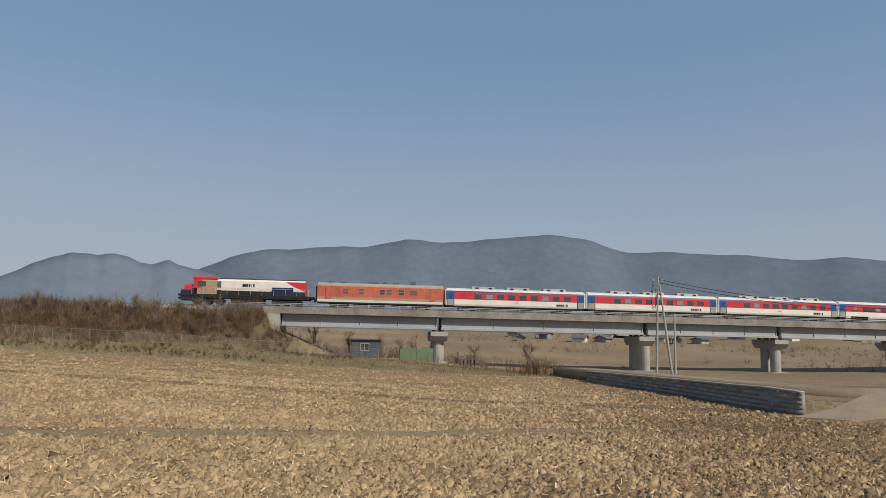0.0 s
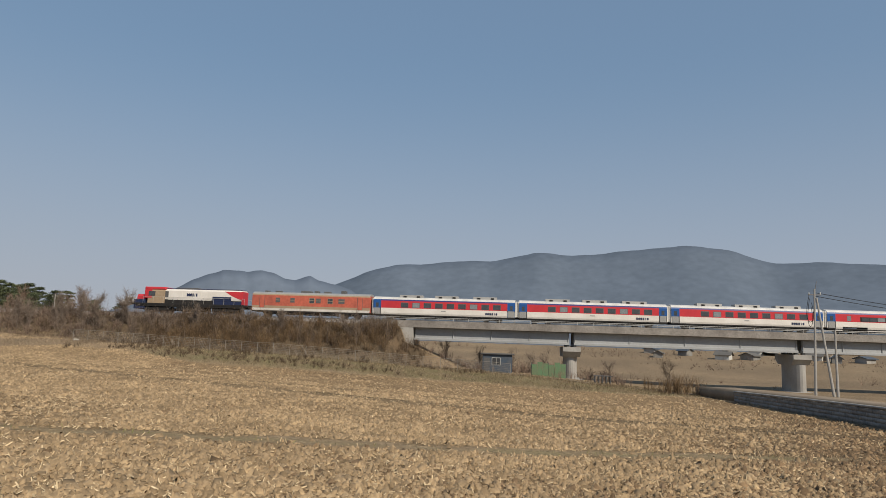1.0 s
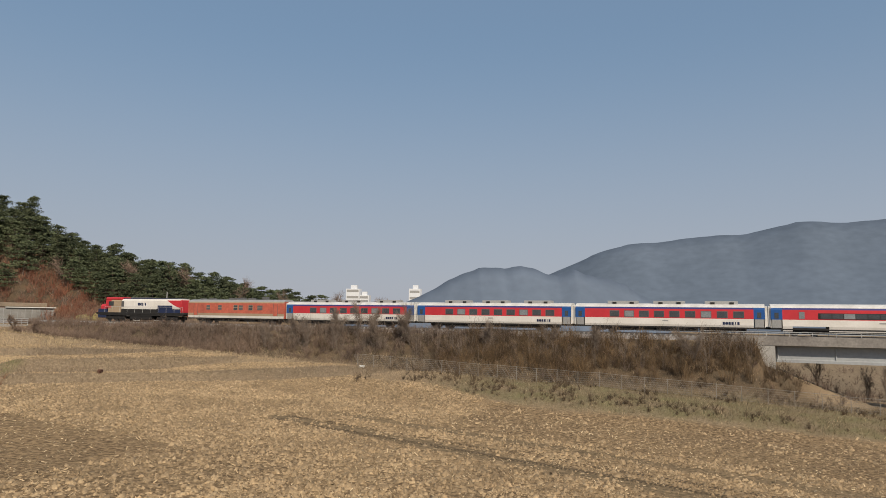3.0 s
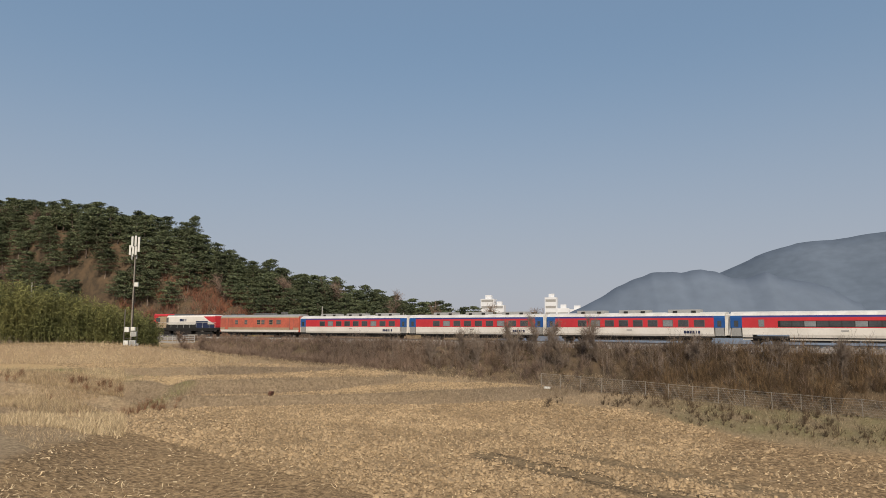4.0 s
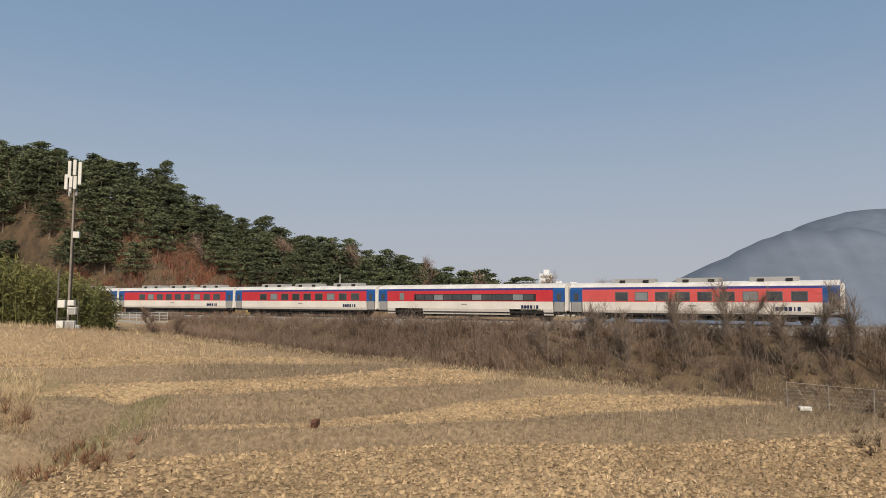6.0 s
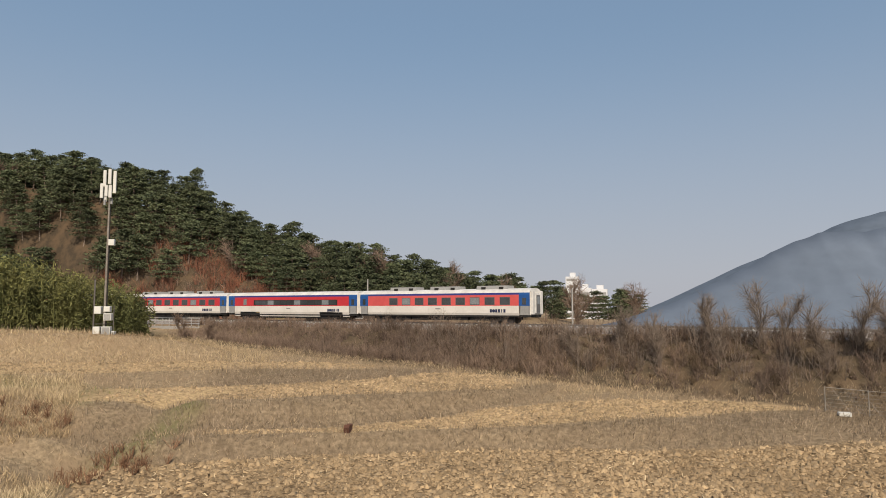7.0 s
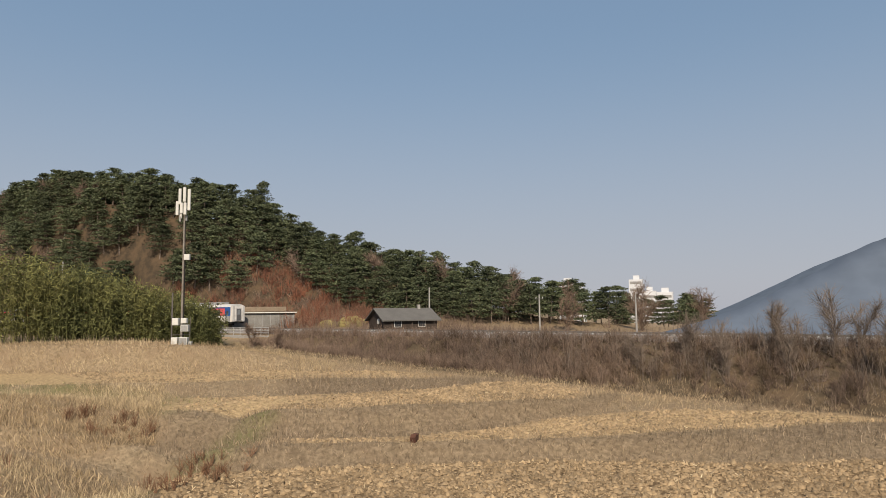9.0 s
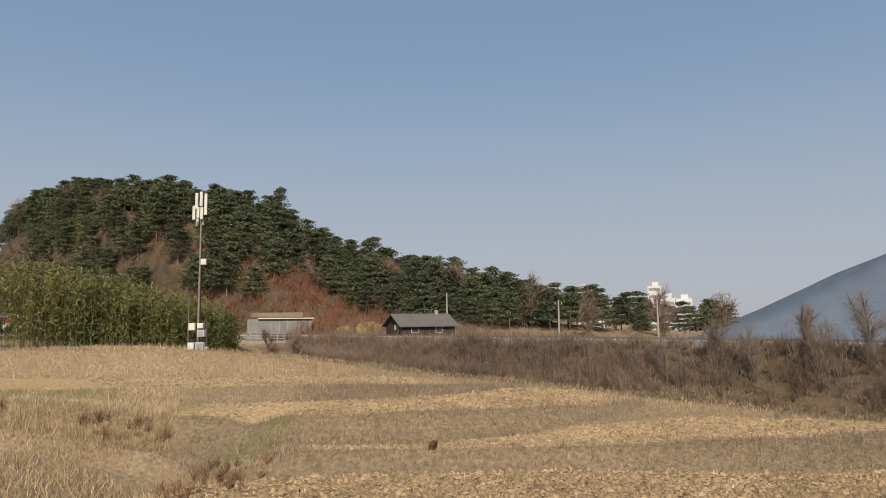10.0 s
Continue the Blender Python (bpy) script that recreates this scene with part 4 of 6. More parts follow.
def embankment_brush():
    P, s, o = along_line(3300, -14, 82, -13.5, -4.6)
    k = wavy(P[:, 0], P[:, 1], 0.35, 31)
    keep = (RS.uniform(size=len(P)) < np.clip(0.75 + 0.8 * k, 0.5, 1)) & (o > -10.3 + 3.0 * wavy(P[:, 0], P[:, 1], 0.45, 35) + 1.5 * RS.uniform(-1, 1, len(P)))
    P, s, o = P[keep], s[keep], o[keep]
    h = (0.7 + 0.9 * RS.uniform(size=len(P)) ** 1.6 + 0.9 * wavy(P[:, 0], P[:, 1], 0.55, 32)) * np.interp(s, [-14, 0, 30, 78], [1.15, 1.1, 1.1, 0.95])
    h = np.clip(h, 0.4, 2.4)
    low = RS.uniform(size=len(P)) < np.interp(s, [20, 40], [0.9, 0.25])
    for sel, mt_, lb in ((low, "darkbrush", "dense dark brown leafless brushwood near the bridge"), (~low, "brush", "dense leafless grey-brown brushwood on the railway embankment")):
        ribbons("brushwood", *fan(P[sel], 13, h[sel], 0.62, 0.032, subs=5), mt_, lb, "brushwood")
    P, s, o = along_line(700, 60, 112, -11, -5.0)
    ribbons("brushwood", *fan(P, 16, 0.8 + 0.7 * RS.uniform(size=len(P)), 0.45, 0.035), "brush", "low leafless brushwood beside the railway", "brushwood")
    P, s, o = along_line(900, 14, 118, -4.7, -3.4)
    ribbons("brushwood", *fan(P, 12, 0.5 + 0.9 * RS.uniform(size=len(P)) ** 1.5, 0.45, 0.03), "brush", "dry weeds along the edge of the ballast", "brushwood")
    P, s, o = along_line(260, -12, 110, 5.0, 9)
    ribbons("brushwood", *fan(P, 14, 0.9 + 0.8 * RS.uniform(size=len(P)), 0.45, 0.04), "brush", "leafless brushwood beyond the railway", "brushwood")
    P, s, o = along_line(260, -10, 28, -12.5, -5.0)
    ribbons("brushwood", *fan(P, 18, 1.5 + 0.8 * RS.uniform(size=len(P)), 0.4, 0.032), "amber", "amber dry shrubs near the bridge abutment", "brushwood")
    P, s, o = along_line(950, 62, 150, 5, 26)
    ribbons("brushwood", *fan(P, 14, 0.8 + 1.3 * RS.uniform(size=len(P)) ** 1.5, 0.5, 0.045), "brush", "leafless brushwood round the farmhouse", "brushwood")
    P, s, o = along_line(900, 18, 114, -17.5, -9.5)
    k = wavy(P[:, 0], P[:, 1], 0.6, 39) + 0.25 * (o + 12) > RS.uniform(-0.5, 0.6, len(P))
    P = P[k]
    ribbons("brushwood", *fan(P, 12, 0.25 + 0.7 * RS.uniform(size=len(P)) ** 2, 0.7, 0.028), "bankgrass", "pale dry tufts along the foot of the embankment", "brushwood")
    P, s, o = along_line(620, -24, 34, -23.0, -13.0)
    k = wavy(P[:, 0], P[:, 1], 0.5, 37) > -0.05
    P = P[k]
    ribbons("brushwood", *fan(P, 14, 0.3 + 0.7 * RS.uniform(size=len(P)) ** 2, 0.7, 0.03), "darkbrush", "low brown shrubs and tufts on the grass verge below the fence", "brushwood")
    P, s, o = along_line(150, -45, -14, -9, 12)
    ribbons("brushwood", *fan(P, 14, 0.8 + 1.0 * RS.uniform(size=len(P)), 0.45, 0.035), "brush", "dry brushwood under the bridge", "brushwood")


M["amber"] = mat("amber_twigs", (0.165, 0.106, 0.054), 0.95, 0.2, 0.08, fine=0.9, col2=(0.14, 0.095, 0.055), island=0.45)
embankment_brush()
saplings()


def grass_fields():
    """Dry grass on every bank and verge that is not ploughed."""
    n = 380000
    x, y = RS.uniform(-150, 20, n), RS.uniform(38, 104, n)
    near = RS.uniform(size=n)
    t = tilled(x, y)
    sd, s = beside(x, y)
    u, w, e = terrace(x, y)
    patch = 0.55 + 0.6 * wavy(x, y, 0.6, 41)
    keep = (RS.uniform(size=n) > t * 1.5) & (sd < -9) & (near < patch + 0.35) & (x - np.interp(y, [46, 50, 59, 67, 88], [30, 27, 23, 20, 16]) < 0)
    x, y = x[keep], y[keep]
    z = ground(x, y)
    hi = 0.16 + 0.24 * RS.uniform(size=len(x)) ** 2 + 0.2 * np.clip(wavy(x, y, 0.5, 42), 0, 1)
    d = np.stack([RS.normal(0.25, 0.5, len(x)), RS.normal(-0.2, 0.5, len(x)), np.ones(len(x))], 1)
    bk = (banks(x, y) > 0.2) & (RS.uniform(size=len(x)) < 0.75)
    vg = bk & (x > -62)
    bk = bk & ~vg
    for sel, mt_, lb in ((vg, "vergegrass", "brown dry grass on the verge below the fence"), (~bk & ~vg, "straw", "pale straw-coloured dry grass on the field verges"), (bk, "bankgrass", "grey-brown dry grass on the terrace banks")):
        ribbons("dry_grass", np.stack([x, y, z - 0.03], 1)[sel], d[sel], hi[sel] * (1.5 if mt_ == "bankgrass" else 0.95), np.full(int(sel.sum()), 0.034), mt_, lb, "dry grass")
    # tall pale grass on the bank below the mast
    n = 26000
    x, y = RS.uniform(-150, -112, n), RS.uniform(40, 86, n)
    u, w, e = terrace(x, y)
    k = (e + 0.03 * (w + 20) > 64.8) & (e + 0.03 * (w + 20) < 71) & (w < -9)
    x, y = x[k], y[k]
    d = np.stack([RS.normal(0.3, 0.5, len(x)), RS.normal(-0.3, 0.5, len(x)), np.ones(len(x))], 1)
    ribbons("tall_grass", np.stack([x, y, ground(x, y) - 0.03], 1), d, RS.uniform(0.3, 0.75, len(x)), np.full(len(x), 0.035), "hay", "tall bleached grass on the bank below the mast", "dry grass")
    # weeds in the gully
    n = 90000
    x, y = RS.uniform(-125, -86, n), RS.uniform(34, 66, n)
    u, w, e = terrace(x, y)
    k = (w + 0.35 * (u - 30) < -12.5) & (u < 54) & (wavy(x, y, 0.35, 44) > -0.22)
    x, y = x[k], y[k]
    d = np.stack([RS.normal(0.3, 0.5, len(x)), RS.normal(-0.2, 0.5, len(x)), np.ones(len(x))], 1)
    ribbons("tall_grass", np.stack([x, y, ground(x, y) - 0.03], 1), d, RS.uniform(0.25, 0.6, len(x)), np.full(len(x), 0.03), "hay", "tall bleached grass along the gully", "dry grass")
    n = 5000
    x, y = RS.uniform(-122, -98, n), RS.uniform(48, 70, n)
    k = wavy(x, y, 0.4, 46) > 0.22
    u, w, e = terrace(x, y)
    k &= (e < 46) & (w < -6)
    x, y = x[k], y[k]
    if len(x):
        P = np.stack([x, y, ground(x, y)], 1)[::6]
        ribbons("weeds", *fan(P, 12, 0.5 + 0.4 * RS.uniform(size=len(P)), 0.5, 0.035), "russetdry", "reddish-brown dead weeds in the gully", "weeds")
    n = 26000
    x, y = RS.uniform(-138, 16, n), RS.uniform(16, 68, n)
    k = RS.uniform(size=n) < greenish(x, y) * 1.2
    x, y = x[k], y[k]
    d = np.stack([RS.normal(0, 0.5, len(x)), RS.normal(0, 0.5, len(x)), np.ones(len(x))], 1)
    ribbons("green_grass", np.stack([x, y, ground(x, y) - 0.02], 1), d, RS.uniform(0.12, 0.3, len(x)), np.full(len(x), 0.04), "green", "thin green grass along field edges", "grass")


M["vergegrass"] = mat("verge_grass", (0.20, 0.148, 0.085), 0.95, 0.2, 0.2, fine=1.5, col2=(0.125, 0.10, 0.058), island=0.45)
M["hay"] = mat("hay", (0.55, 0.44, 0.28), 0.9, 0.2, 0.08, fine=1.5, col2=(0.36, 0.26, 0.15), island=0.4)
M["russetdry"] = mat("russet_weeds", (0.22, 0.12, 0.07), 0.95, 0.2, 0.3, island=0.4)
grass_fields()


def clods():
    """Broken soil and stubble on the ploughed plots."""
    def spread(n, x0, x1, y0, y1):
        x, y = RS.uniform(x0, x1, n), RS.uniform(y0, y1, n)
        k = RS.uniform(size=n) < tilled(x, y) * np.where(pressed(x, y) > 0.45, 0.12, 1.0)
        return np.stack([x[k], y[k]], 1)
    P = np.concatenate([spread(85000, -26, 34, 14, 40), spread(16000, -60, -26, 18, 48), spread(48000, -50, 32, 38, 66), spread(16000, -75, 14, 50, 88), spread(52000, -106, -50, 48, 86), spread(30000, -140, -72, 60, 95)])
    n = len(P)
    crumb = np.array([(-1, -0.9, -0.5), (1, -1, -0.5), (0.9, 1, -0.5), (-1, 0.9, -0.5), (-0.45, 0.1, 0.75), (0.5, -0.1, 0.6)], float)
    f = np.array([(0, 1, 5), (0, 5, 4), (1, 2, 5), (2, 3, 4), (2, 4, 5), (3, 0, 4)])
    r = 0.035 + 0.11 * RS.uniform(size=n) ** 3.0
    V = (crumb[None] + RS.uniform(-0.55, 0.55, (n, 6, 3))) * r[:, None, None] * np.stack([RS.uniform(0.8, 1.7, n), RS.uniform(0.7, 1.2, n), RS.uniform(0.7, 1.5, n)], 1)[:, None, :]
    a = np.where(RS.uniform(size=n) < 0.6, RS.normal(1.1, 0.4, n), RS.uniform(0, 3.14, n))
    c, s = np.cos(a)[:, None], np.sin(a)[:, None]
    V = np.stack([V[..., 0] * c - V[..., 1] * s, V[..., 0] * s + V[..., 1] * c, V[..., 2]], -1)
    V[..., :2] += P[:, None, :]
    V[..., 2] += ground(P[:, 0], P[:, 1])[:, None] + 0.2 * r[:, None]
    wet = RS.uniform(size=n) < damp(P[:, 0], P[:, 1]) * 0.85
    for sel, mt_, lb in ((~wet, "soil", "dry tan clods of ploughed soil on the field"), (wet, "dampsoil", "dark brown clods of freshly turned soil")):
        k = int(sel.sum())
        F = (f[None] + (np.arange(k) * 6)[:, None, None]).reshape(-1, 3)
        tagged(soup("soil_clods", V[sel].reshape(-1, 3), F, mt_), lb, "soil", kind="stuff")
    n = 90000
    x, y = RS.uniform(-104, 32, n), 14 + 72 * RS.uniform(size=n) ** 1.5
    k = RS.uniform(size=n) < tilled(x, y) * np.where(y < 40, 0.9, 0.35)
    x, y = x[k], y[k]
    d = np.stack([RS.normal(0, 1, len(x)), RS.normal(0, 1, len(x)), np.abs(RS.normal(0, 0.6, len(x)))], 1)
    ribbons("straw_litter", np.stack([x, y, ground(x, y) + 0.03], 1), d, RS.uniform(0.08, 0.26, len(x)), RS.uniform(0.02, 0.06, len(x)), "hay", "scattered pale straw on the ploughed soil", "straw", taper=0.8)


clods()


def tyre_marks():
    """Two lugged wheel tracks across the field."""
    V, F = [], []
    a, b = np.array([-62.0, 60.0]), np.array([30.0, 47.0])
    for off in (0.0, 1.9):
        for t in np.linspace(0, 1, 330):
            p = a + (b - a) * t + np.array([0.14, 0.99]) * (off + 2.2 * math.sin(t * 3.0))
            for sg in (-1, 1):
                q = p + np.array([0.14, 0.99]) * 0.16 * sg
                z = zat(q[0], q[1]) + 0.03
                k = len(V)
                d1, d2 = np.array([0.055, 0.0]), np.array([0.09 * sg * 0.8, 0.13])
                for w in (-d1 - d2, d1 - d2, d1 + d2, -d1 + d2):
                    V.append((q[0] + w[0], q[1] + w[1], z))
                F.append((k, k + 1, k + 2, k + 3))
    tagged(soup("tyre_tracks", V, F, "darksoil"), "dark lugged tractor tyre tracks in the soil", "tyre track", kind="stuff")


M["darksoil"] = mat("pressed_soil", (0.115, 0.08, 0.047), 0.95, 0.2, 1.0)
tyre_marks()


# ---- trees ----
def limb_tree(name, place, height, label, material="bark", seed=1, twig=0.03, dense=260, spread=0.55):
    r = random.Random(seed)
    tr = empty(name, label, "tree", m=Matrix.Translation(place))
    bm = bmesh.new()
    tips = []
    for k in range(r.choice((2, 3))):
        a, l = r.uniform(0, 6.28), r.uniform(0.05, 0.4)
        p = Vector((0, 0, -0.1))
        d = Vector((math.cos(a) * l, math.sin(a) * l, 1)).normalized()
        rad = height * 0.012
        for i in range(4):
            q = p + d * height * 0.17
            rod(bm, p, q, rad, rad * 0.75, seg=6)
            rad *= 0.75
            tips.append((q.copy(), d.copy()))
            p = q
            d = (d + Vector((r.uniform(-0.4, 0.4), r.uniform(-0.4, 0.4), r.uniform(0, 0.3)))).normalized()
            if i > 0:
                e = (d + Vector((r.uniform(-0.9, 0.9), r.uniform(-0.9, 0.9), 0.1))).normalized()
                rod(bm, p, p + e * height * 0.2, rad * 0.6, rad * 0.3, seg=5)
                tips.append((p + e * height * 0.2, e))
    part("trunk", bm, material, tr)
    k = RS.randint(0, len(tips), dense)
    b0 = np.array([tips[i][0] for i in k]) - np.array([tips[i][1] for i in k]) * (RS.uniform(0, 0.15, dense) * height)[:, None]
    d0 = np.array([tips[i][1] for i in k]) * 0.8 + RS.normal(0, spread, (dense, 3)) + np.array([0, 0, 0.35])
    L0 = RS.uniform(0.1, 0.26, dense) * height
    dn = d0 / np.linalg.norm(d0, axis=1, keepdims=True)
    b1 = np.repeat(b0 + dn * (L0 * 0.6)[:, None], 2, 0)
    ribbons("crown", np.concatenate([b0, b1]), np.concatenate([d0, np.repeat(d0, 2, 0) + RS.normal(0, 0.7, (2 * dense, 3))]), np.concatenate([L0, np.repeat(L0, 2) * 0.55]), np.concatenate([np.full(dense, twig), np.full(2 * dense, twig * 0.7)]), material, "", "", parent=tr)
    return tr


def bare_trees():
    spots = [(22, -8.2, 4.6), (-3, -8.5, 4.8), (8, -7.5, 4.0), (14, -7, 3.4), (38, -8, 5.4), (46, -7.5, 5.2), (50, -8.5, 4.8), (54, -6.5, 4.4), (43, -6, 5.6), (34, -7, 5.2), (58, -8, 3.6), (41, -5.5, 5.0), (36, -6, 5.4), (47, -5.2, 4.2)]
    for i, (s, o, h) in enumerate(spots):
        p = line(s, o, 0)
        limb_tree("bare_tree", (p.x, p.y, zat(p.x, p.y)), h, "leafless grey-brown tree on the embankment slope", seed=10 + i, twig=0.024, dense=520)
    for i, (s, o, h) in enumerate([(-16.5, 2, 4.0), (-22, 4, 4.4), (-52, 1.5, 4.6), (-31, 12, 4.5), (-34, 16, 5.0), (-37, 10, 4.2), (-45, 14, 4.0), (-27, 20, 5.0)]):
        p = line(s, o, 0)
        limb_tree("bare_tree", (p.x, p.y, zat(p.x, p.y)), h, "leafless tree standing beneath the railway bridge", seed=40 + i)
    for i, (x, y, h) in enumerate([(-138, 131, 8), (-150, 127, 9), (-160, 122, 8), (-131, 140, 7), (-171, 112, 8), (-122, 150, 8), (-118, 142, 7), (-126, 132, 6), (-144, 140, 9), (-156, 133, 8), (-115, 160, 8), (-236, 86, 7), (-243, 84, 8), (-250, 83, 8), (-231, 92, 7), (-258, 82, 8), (-226, 93, 7), (-265, 84, 9), (-246, 90, 7), (-240, 93, 7)]):
        limb_tree("bare_tree", (x, y, zat(x, y)), h, "leafless brown tree at the foot of the pine hill", material="brush", seed=70 + i, twig=0.07, dense=420)
    for i, (x, y, h) in enumerate([(-142.5, 84.5, 3.6), (-139.8, 86.5, 3.0)]):
        limb_tree("bare_tree", (x, y, zat(x, y)), h, "small leafless shrub tree beside the culvert", material="brush", seed=95 + i, twig=0.03, dense=380)


bare_trees()


def pine_model(seed, h):
    """A pine with layered, flattened pads of needles down most of its trunk."""
    r = random.Random(seed)
    tr = empty("pine_tree", "dark green pine tree on the wooded hill", "tree", "pines of the wooded hill")
    bm = bmesh.new()
    p, rad = Vector((0, 0, -0.4)), h * 0.02
    lean = Vector((r.uniform(-0.12, 0.12), r.uniform(-0.12, 0.12), 1)).normalized()
    pads = []
    for i in range(7):
        q = p + lean * h * 0.14
        rod(bm, p, q, rad, rad * 0.82, seg=6)
        rad *= 0.82
        p = q
        if i > 0:
            turn = r.uniform(0, 6.28)
            for k in range(5):
                a = turn + k * 1.26 + r.uniform(-0.4, 0.4)
                reach = h * (0.3, 0.36, 0.37, 0.34, 0.29, 0.22, 0.12)[i] * r.uniform(0.6, 1.08)
                e = q + Vector((math.cos(a) * reach, math.sin(a) * reach, reach * r.uniform(-0.15, 0.2) + r.uniform(-0.3, 0.3)))
                rod(bm, q, e, rad * 0.45, rad * 0.15, seg=4)
                pads.append((e, r.uniform(0.8, 1.25)))
                pads.append((q.lerp(e, 0.55) + Vector((0, 0, 0.2)), r.uniform(0.7, 1.0)))
    for k in range(3):
        pads.append((p + Vector((r.uniform(-0.6, 0.6), r.uniform(-0.6, 0.6), r.uniform(-0.3, 0.5))), r.uniform(0.6, 0.95)))
    part("trunk", bm, "bark", tr)
    V = []
    for c, rr in pads:
        k = int(42 * rr)
        d = RS.normal(size=(k, 3))
        d /= np.linalg.norm(d, axis=1, keepdims=True)
        C0 = np.array(c) + d * (RS.uniform(0.25, 1.0, k) ** 0.5)[:, None] * rr * np.array([1.3, 1.3, 0.42]) * RS.uniform(0.75, 1.2, k)[:, None]
        A = d * 0.4 + RS.normal(size=(k, 3)) * (0.9, 0.9, 0.3)
        A /= np.linalg.norm(A, axis=1, keepdims=True)
        B = np.cross(A, RS.normal(size=(k, 3)))
        B /= np.linalg.norm(B, axis=1, keepdims=True)
        s = RS.uniform(0.15, 0.42, k)[:, None]
        V.append(np.stack([C0 - A * s, C0 + B * s * 0.34, C0 + A * s, C0 - B * s * 0.34], 1))
    V = np.concatenate(V).reshape(-1, 3)
    soup("crown", V, np.arange(len(V)).reshape(-1, 4), "pine", tr)
    return tr


def pine_hill():
    models = [pine_model(200 + i, h) for i, h in enumerate((8.0, 8.8, 9.4, 7.6, 9.0, 8.4))]
    r = random.Random(9)
    n = 26000
    X, Y = RS.uniform(-290, -118, n), RS.uniform(84, 160, n)
    hz, (sd, along) = hill(X, Y), beside(X, Y)
    rx, ry = [p[0] for p in RIDGE], [p[1] for p in RIDGE]
    keep = (hz > 1.0) & (sd > 7.0) & (Y < np.interp(X, rx, ry) + 9) & ~((X > -206) & (X < -178) & (sd < 10.5)) & ~((X > -178) & (sd < 19)) & (np.hypot(X + 139, Y - 108) > 11)
    spots = []
    for x, y in zip(X[keep], Y[keep]):
        if len(spots) < 390 and all((x - a) ** 2 + (y - b) ** 2 > (5.5 if x < -205 else 8.5) for a, b in spots):
            spots.append((float(x), float(y)))
    for k in range(14):
        spots.append((-128 + r.uniform(-14, 11), 178 + r.uniform(-8, 9)))
    for i, (x, y) in enumerate(spots):
        m = pose(x, y, zat(x, y), 0, 0, r.uniform(0, 360))
        sc_ = r.uniform(0.70, 0.98) * (0.9 if x > -165 else 1.0)
        ob = models[i] if i < len(models) else copy_thing(models[i % len(models)], m)
        ob.matrix_basis = m @ Matrix.Scale(sc_, 4)
    x, y = -187.0, 112.0
    copy_thing(models[2], m).matrix_basis = pose(x, y, zat(x, y), 0, 0, 40) @ Matrix.Diagonal((0.7, 0.7, 1.2, 1))


pine_hill()


def hill_growth():
    n = 2200
    x, y = RS.uniform(-228, -150, n), RS.uniform(78, 135, n)
    sd, s = beside(x, y)
    hz = hill(x, y)
    k = (sd > 7) & (hz < 16) & (sd < 26) & (wavy(x, y, 0.25, 71) > -0.3)
    P = np.stack([x[k], y[k], ground(x[k], y[k])], 1)
    ribbons("russet_shrubs", *fan(P, 16, 1.6 + 1.4 * RS.uniform(size=len(P)), 0.5, 0.07), "russet", "russet leafless shrubs at the foot of the hill", "shrub")
    n = 900
    x, y = RS.uniform(-285, -120, n), RS.uniform(75, 190, n)
    sd, s = beside(x, y)
    hz = hill(x, y)
    k = (sd > 14) & (hz > 0.6)
    P = np.stack([x[k], y[k], ground(x[k], y[k])], 1)
    ribbons("undergrowth", *fan(P, 12, 1.0 + 1.6 * RS.uniform(size=len(P)), 0.5, 0.07), "brush", "brown leafless undergrowth beneath the pines", "undergrowth")


hill_growth()


def bamboo_thicket():
    """A dense stand of bamboo: canes and drooping leaf sprays."""
    n = 2300
    t = RS.uniform(0, 1, n)
    px = np.interp(t, [0, 0.45, 1], [-141.5, -149, -176])
    py = np.interp(t, [0, 0.45, 1], [79.0, 58, 14])
    dep = RS.uniform(0, 9, n)
    x, y = px - dep * 0.9 + RS.normal(0, 0.6, n), py + dep * 0.45 + RS.normal(0, 0.6, n)
    z = ground(x, y)
    h = np.interp(t, [0, 0.06, 0.25, 0.5, 1], [4.6, 5.8, 7.4, 10.2, 12.4]) * RS.uniform(0.72, 1.06, n) + 0.4 * wavy(x, y, 0.6, 51)
    d = np.stack([RS.normal(0, 0.12, n), RS.normal(0, 0.12, n), np.ones(n)], 1)
    st = empty("bamboo_thicket", "dense yellow-green bamboo thicket beside the railway", "bamboo")
    ribbons("cane_mass", np.stack([x, y, z - 0.1], 1), d, h, np.full(n, 0.05), "bamboo", "", "", parent=st)
    m = 46
    f = RS.uniform(0.12, 1.02, (n, m))
    B = np.stack([x, y, z], 1)[:, None, :] + d[:, None, :] * (f * h[:, None])[..., None] + RS.normal(0, 0.28, (n, m, 3))
    D = RS.normal(0, 0.8, (n * m, 3)) + np.array([0, 0, 0.25])
    ribbons("leaf_mass", B.reshape(-1, 3), D, RS.uniform(0.3, 0.65, n * m), np.full(n * m, 0.13), "bamboo", "", "", parent=st, taper=0.1)
    for ob in st.children:
        tagged(ob, kind="stuff")


bamboo_thicket()


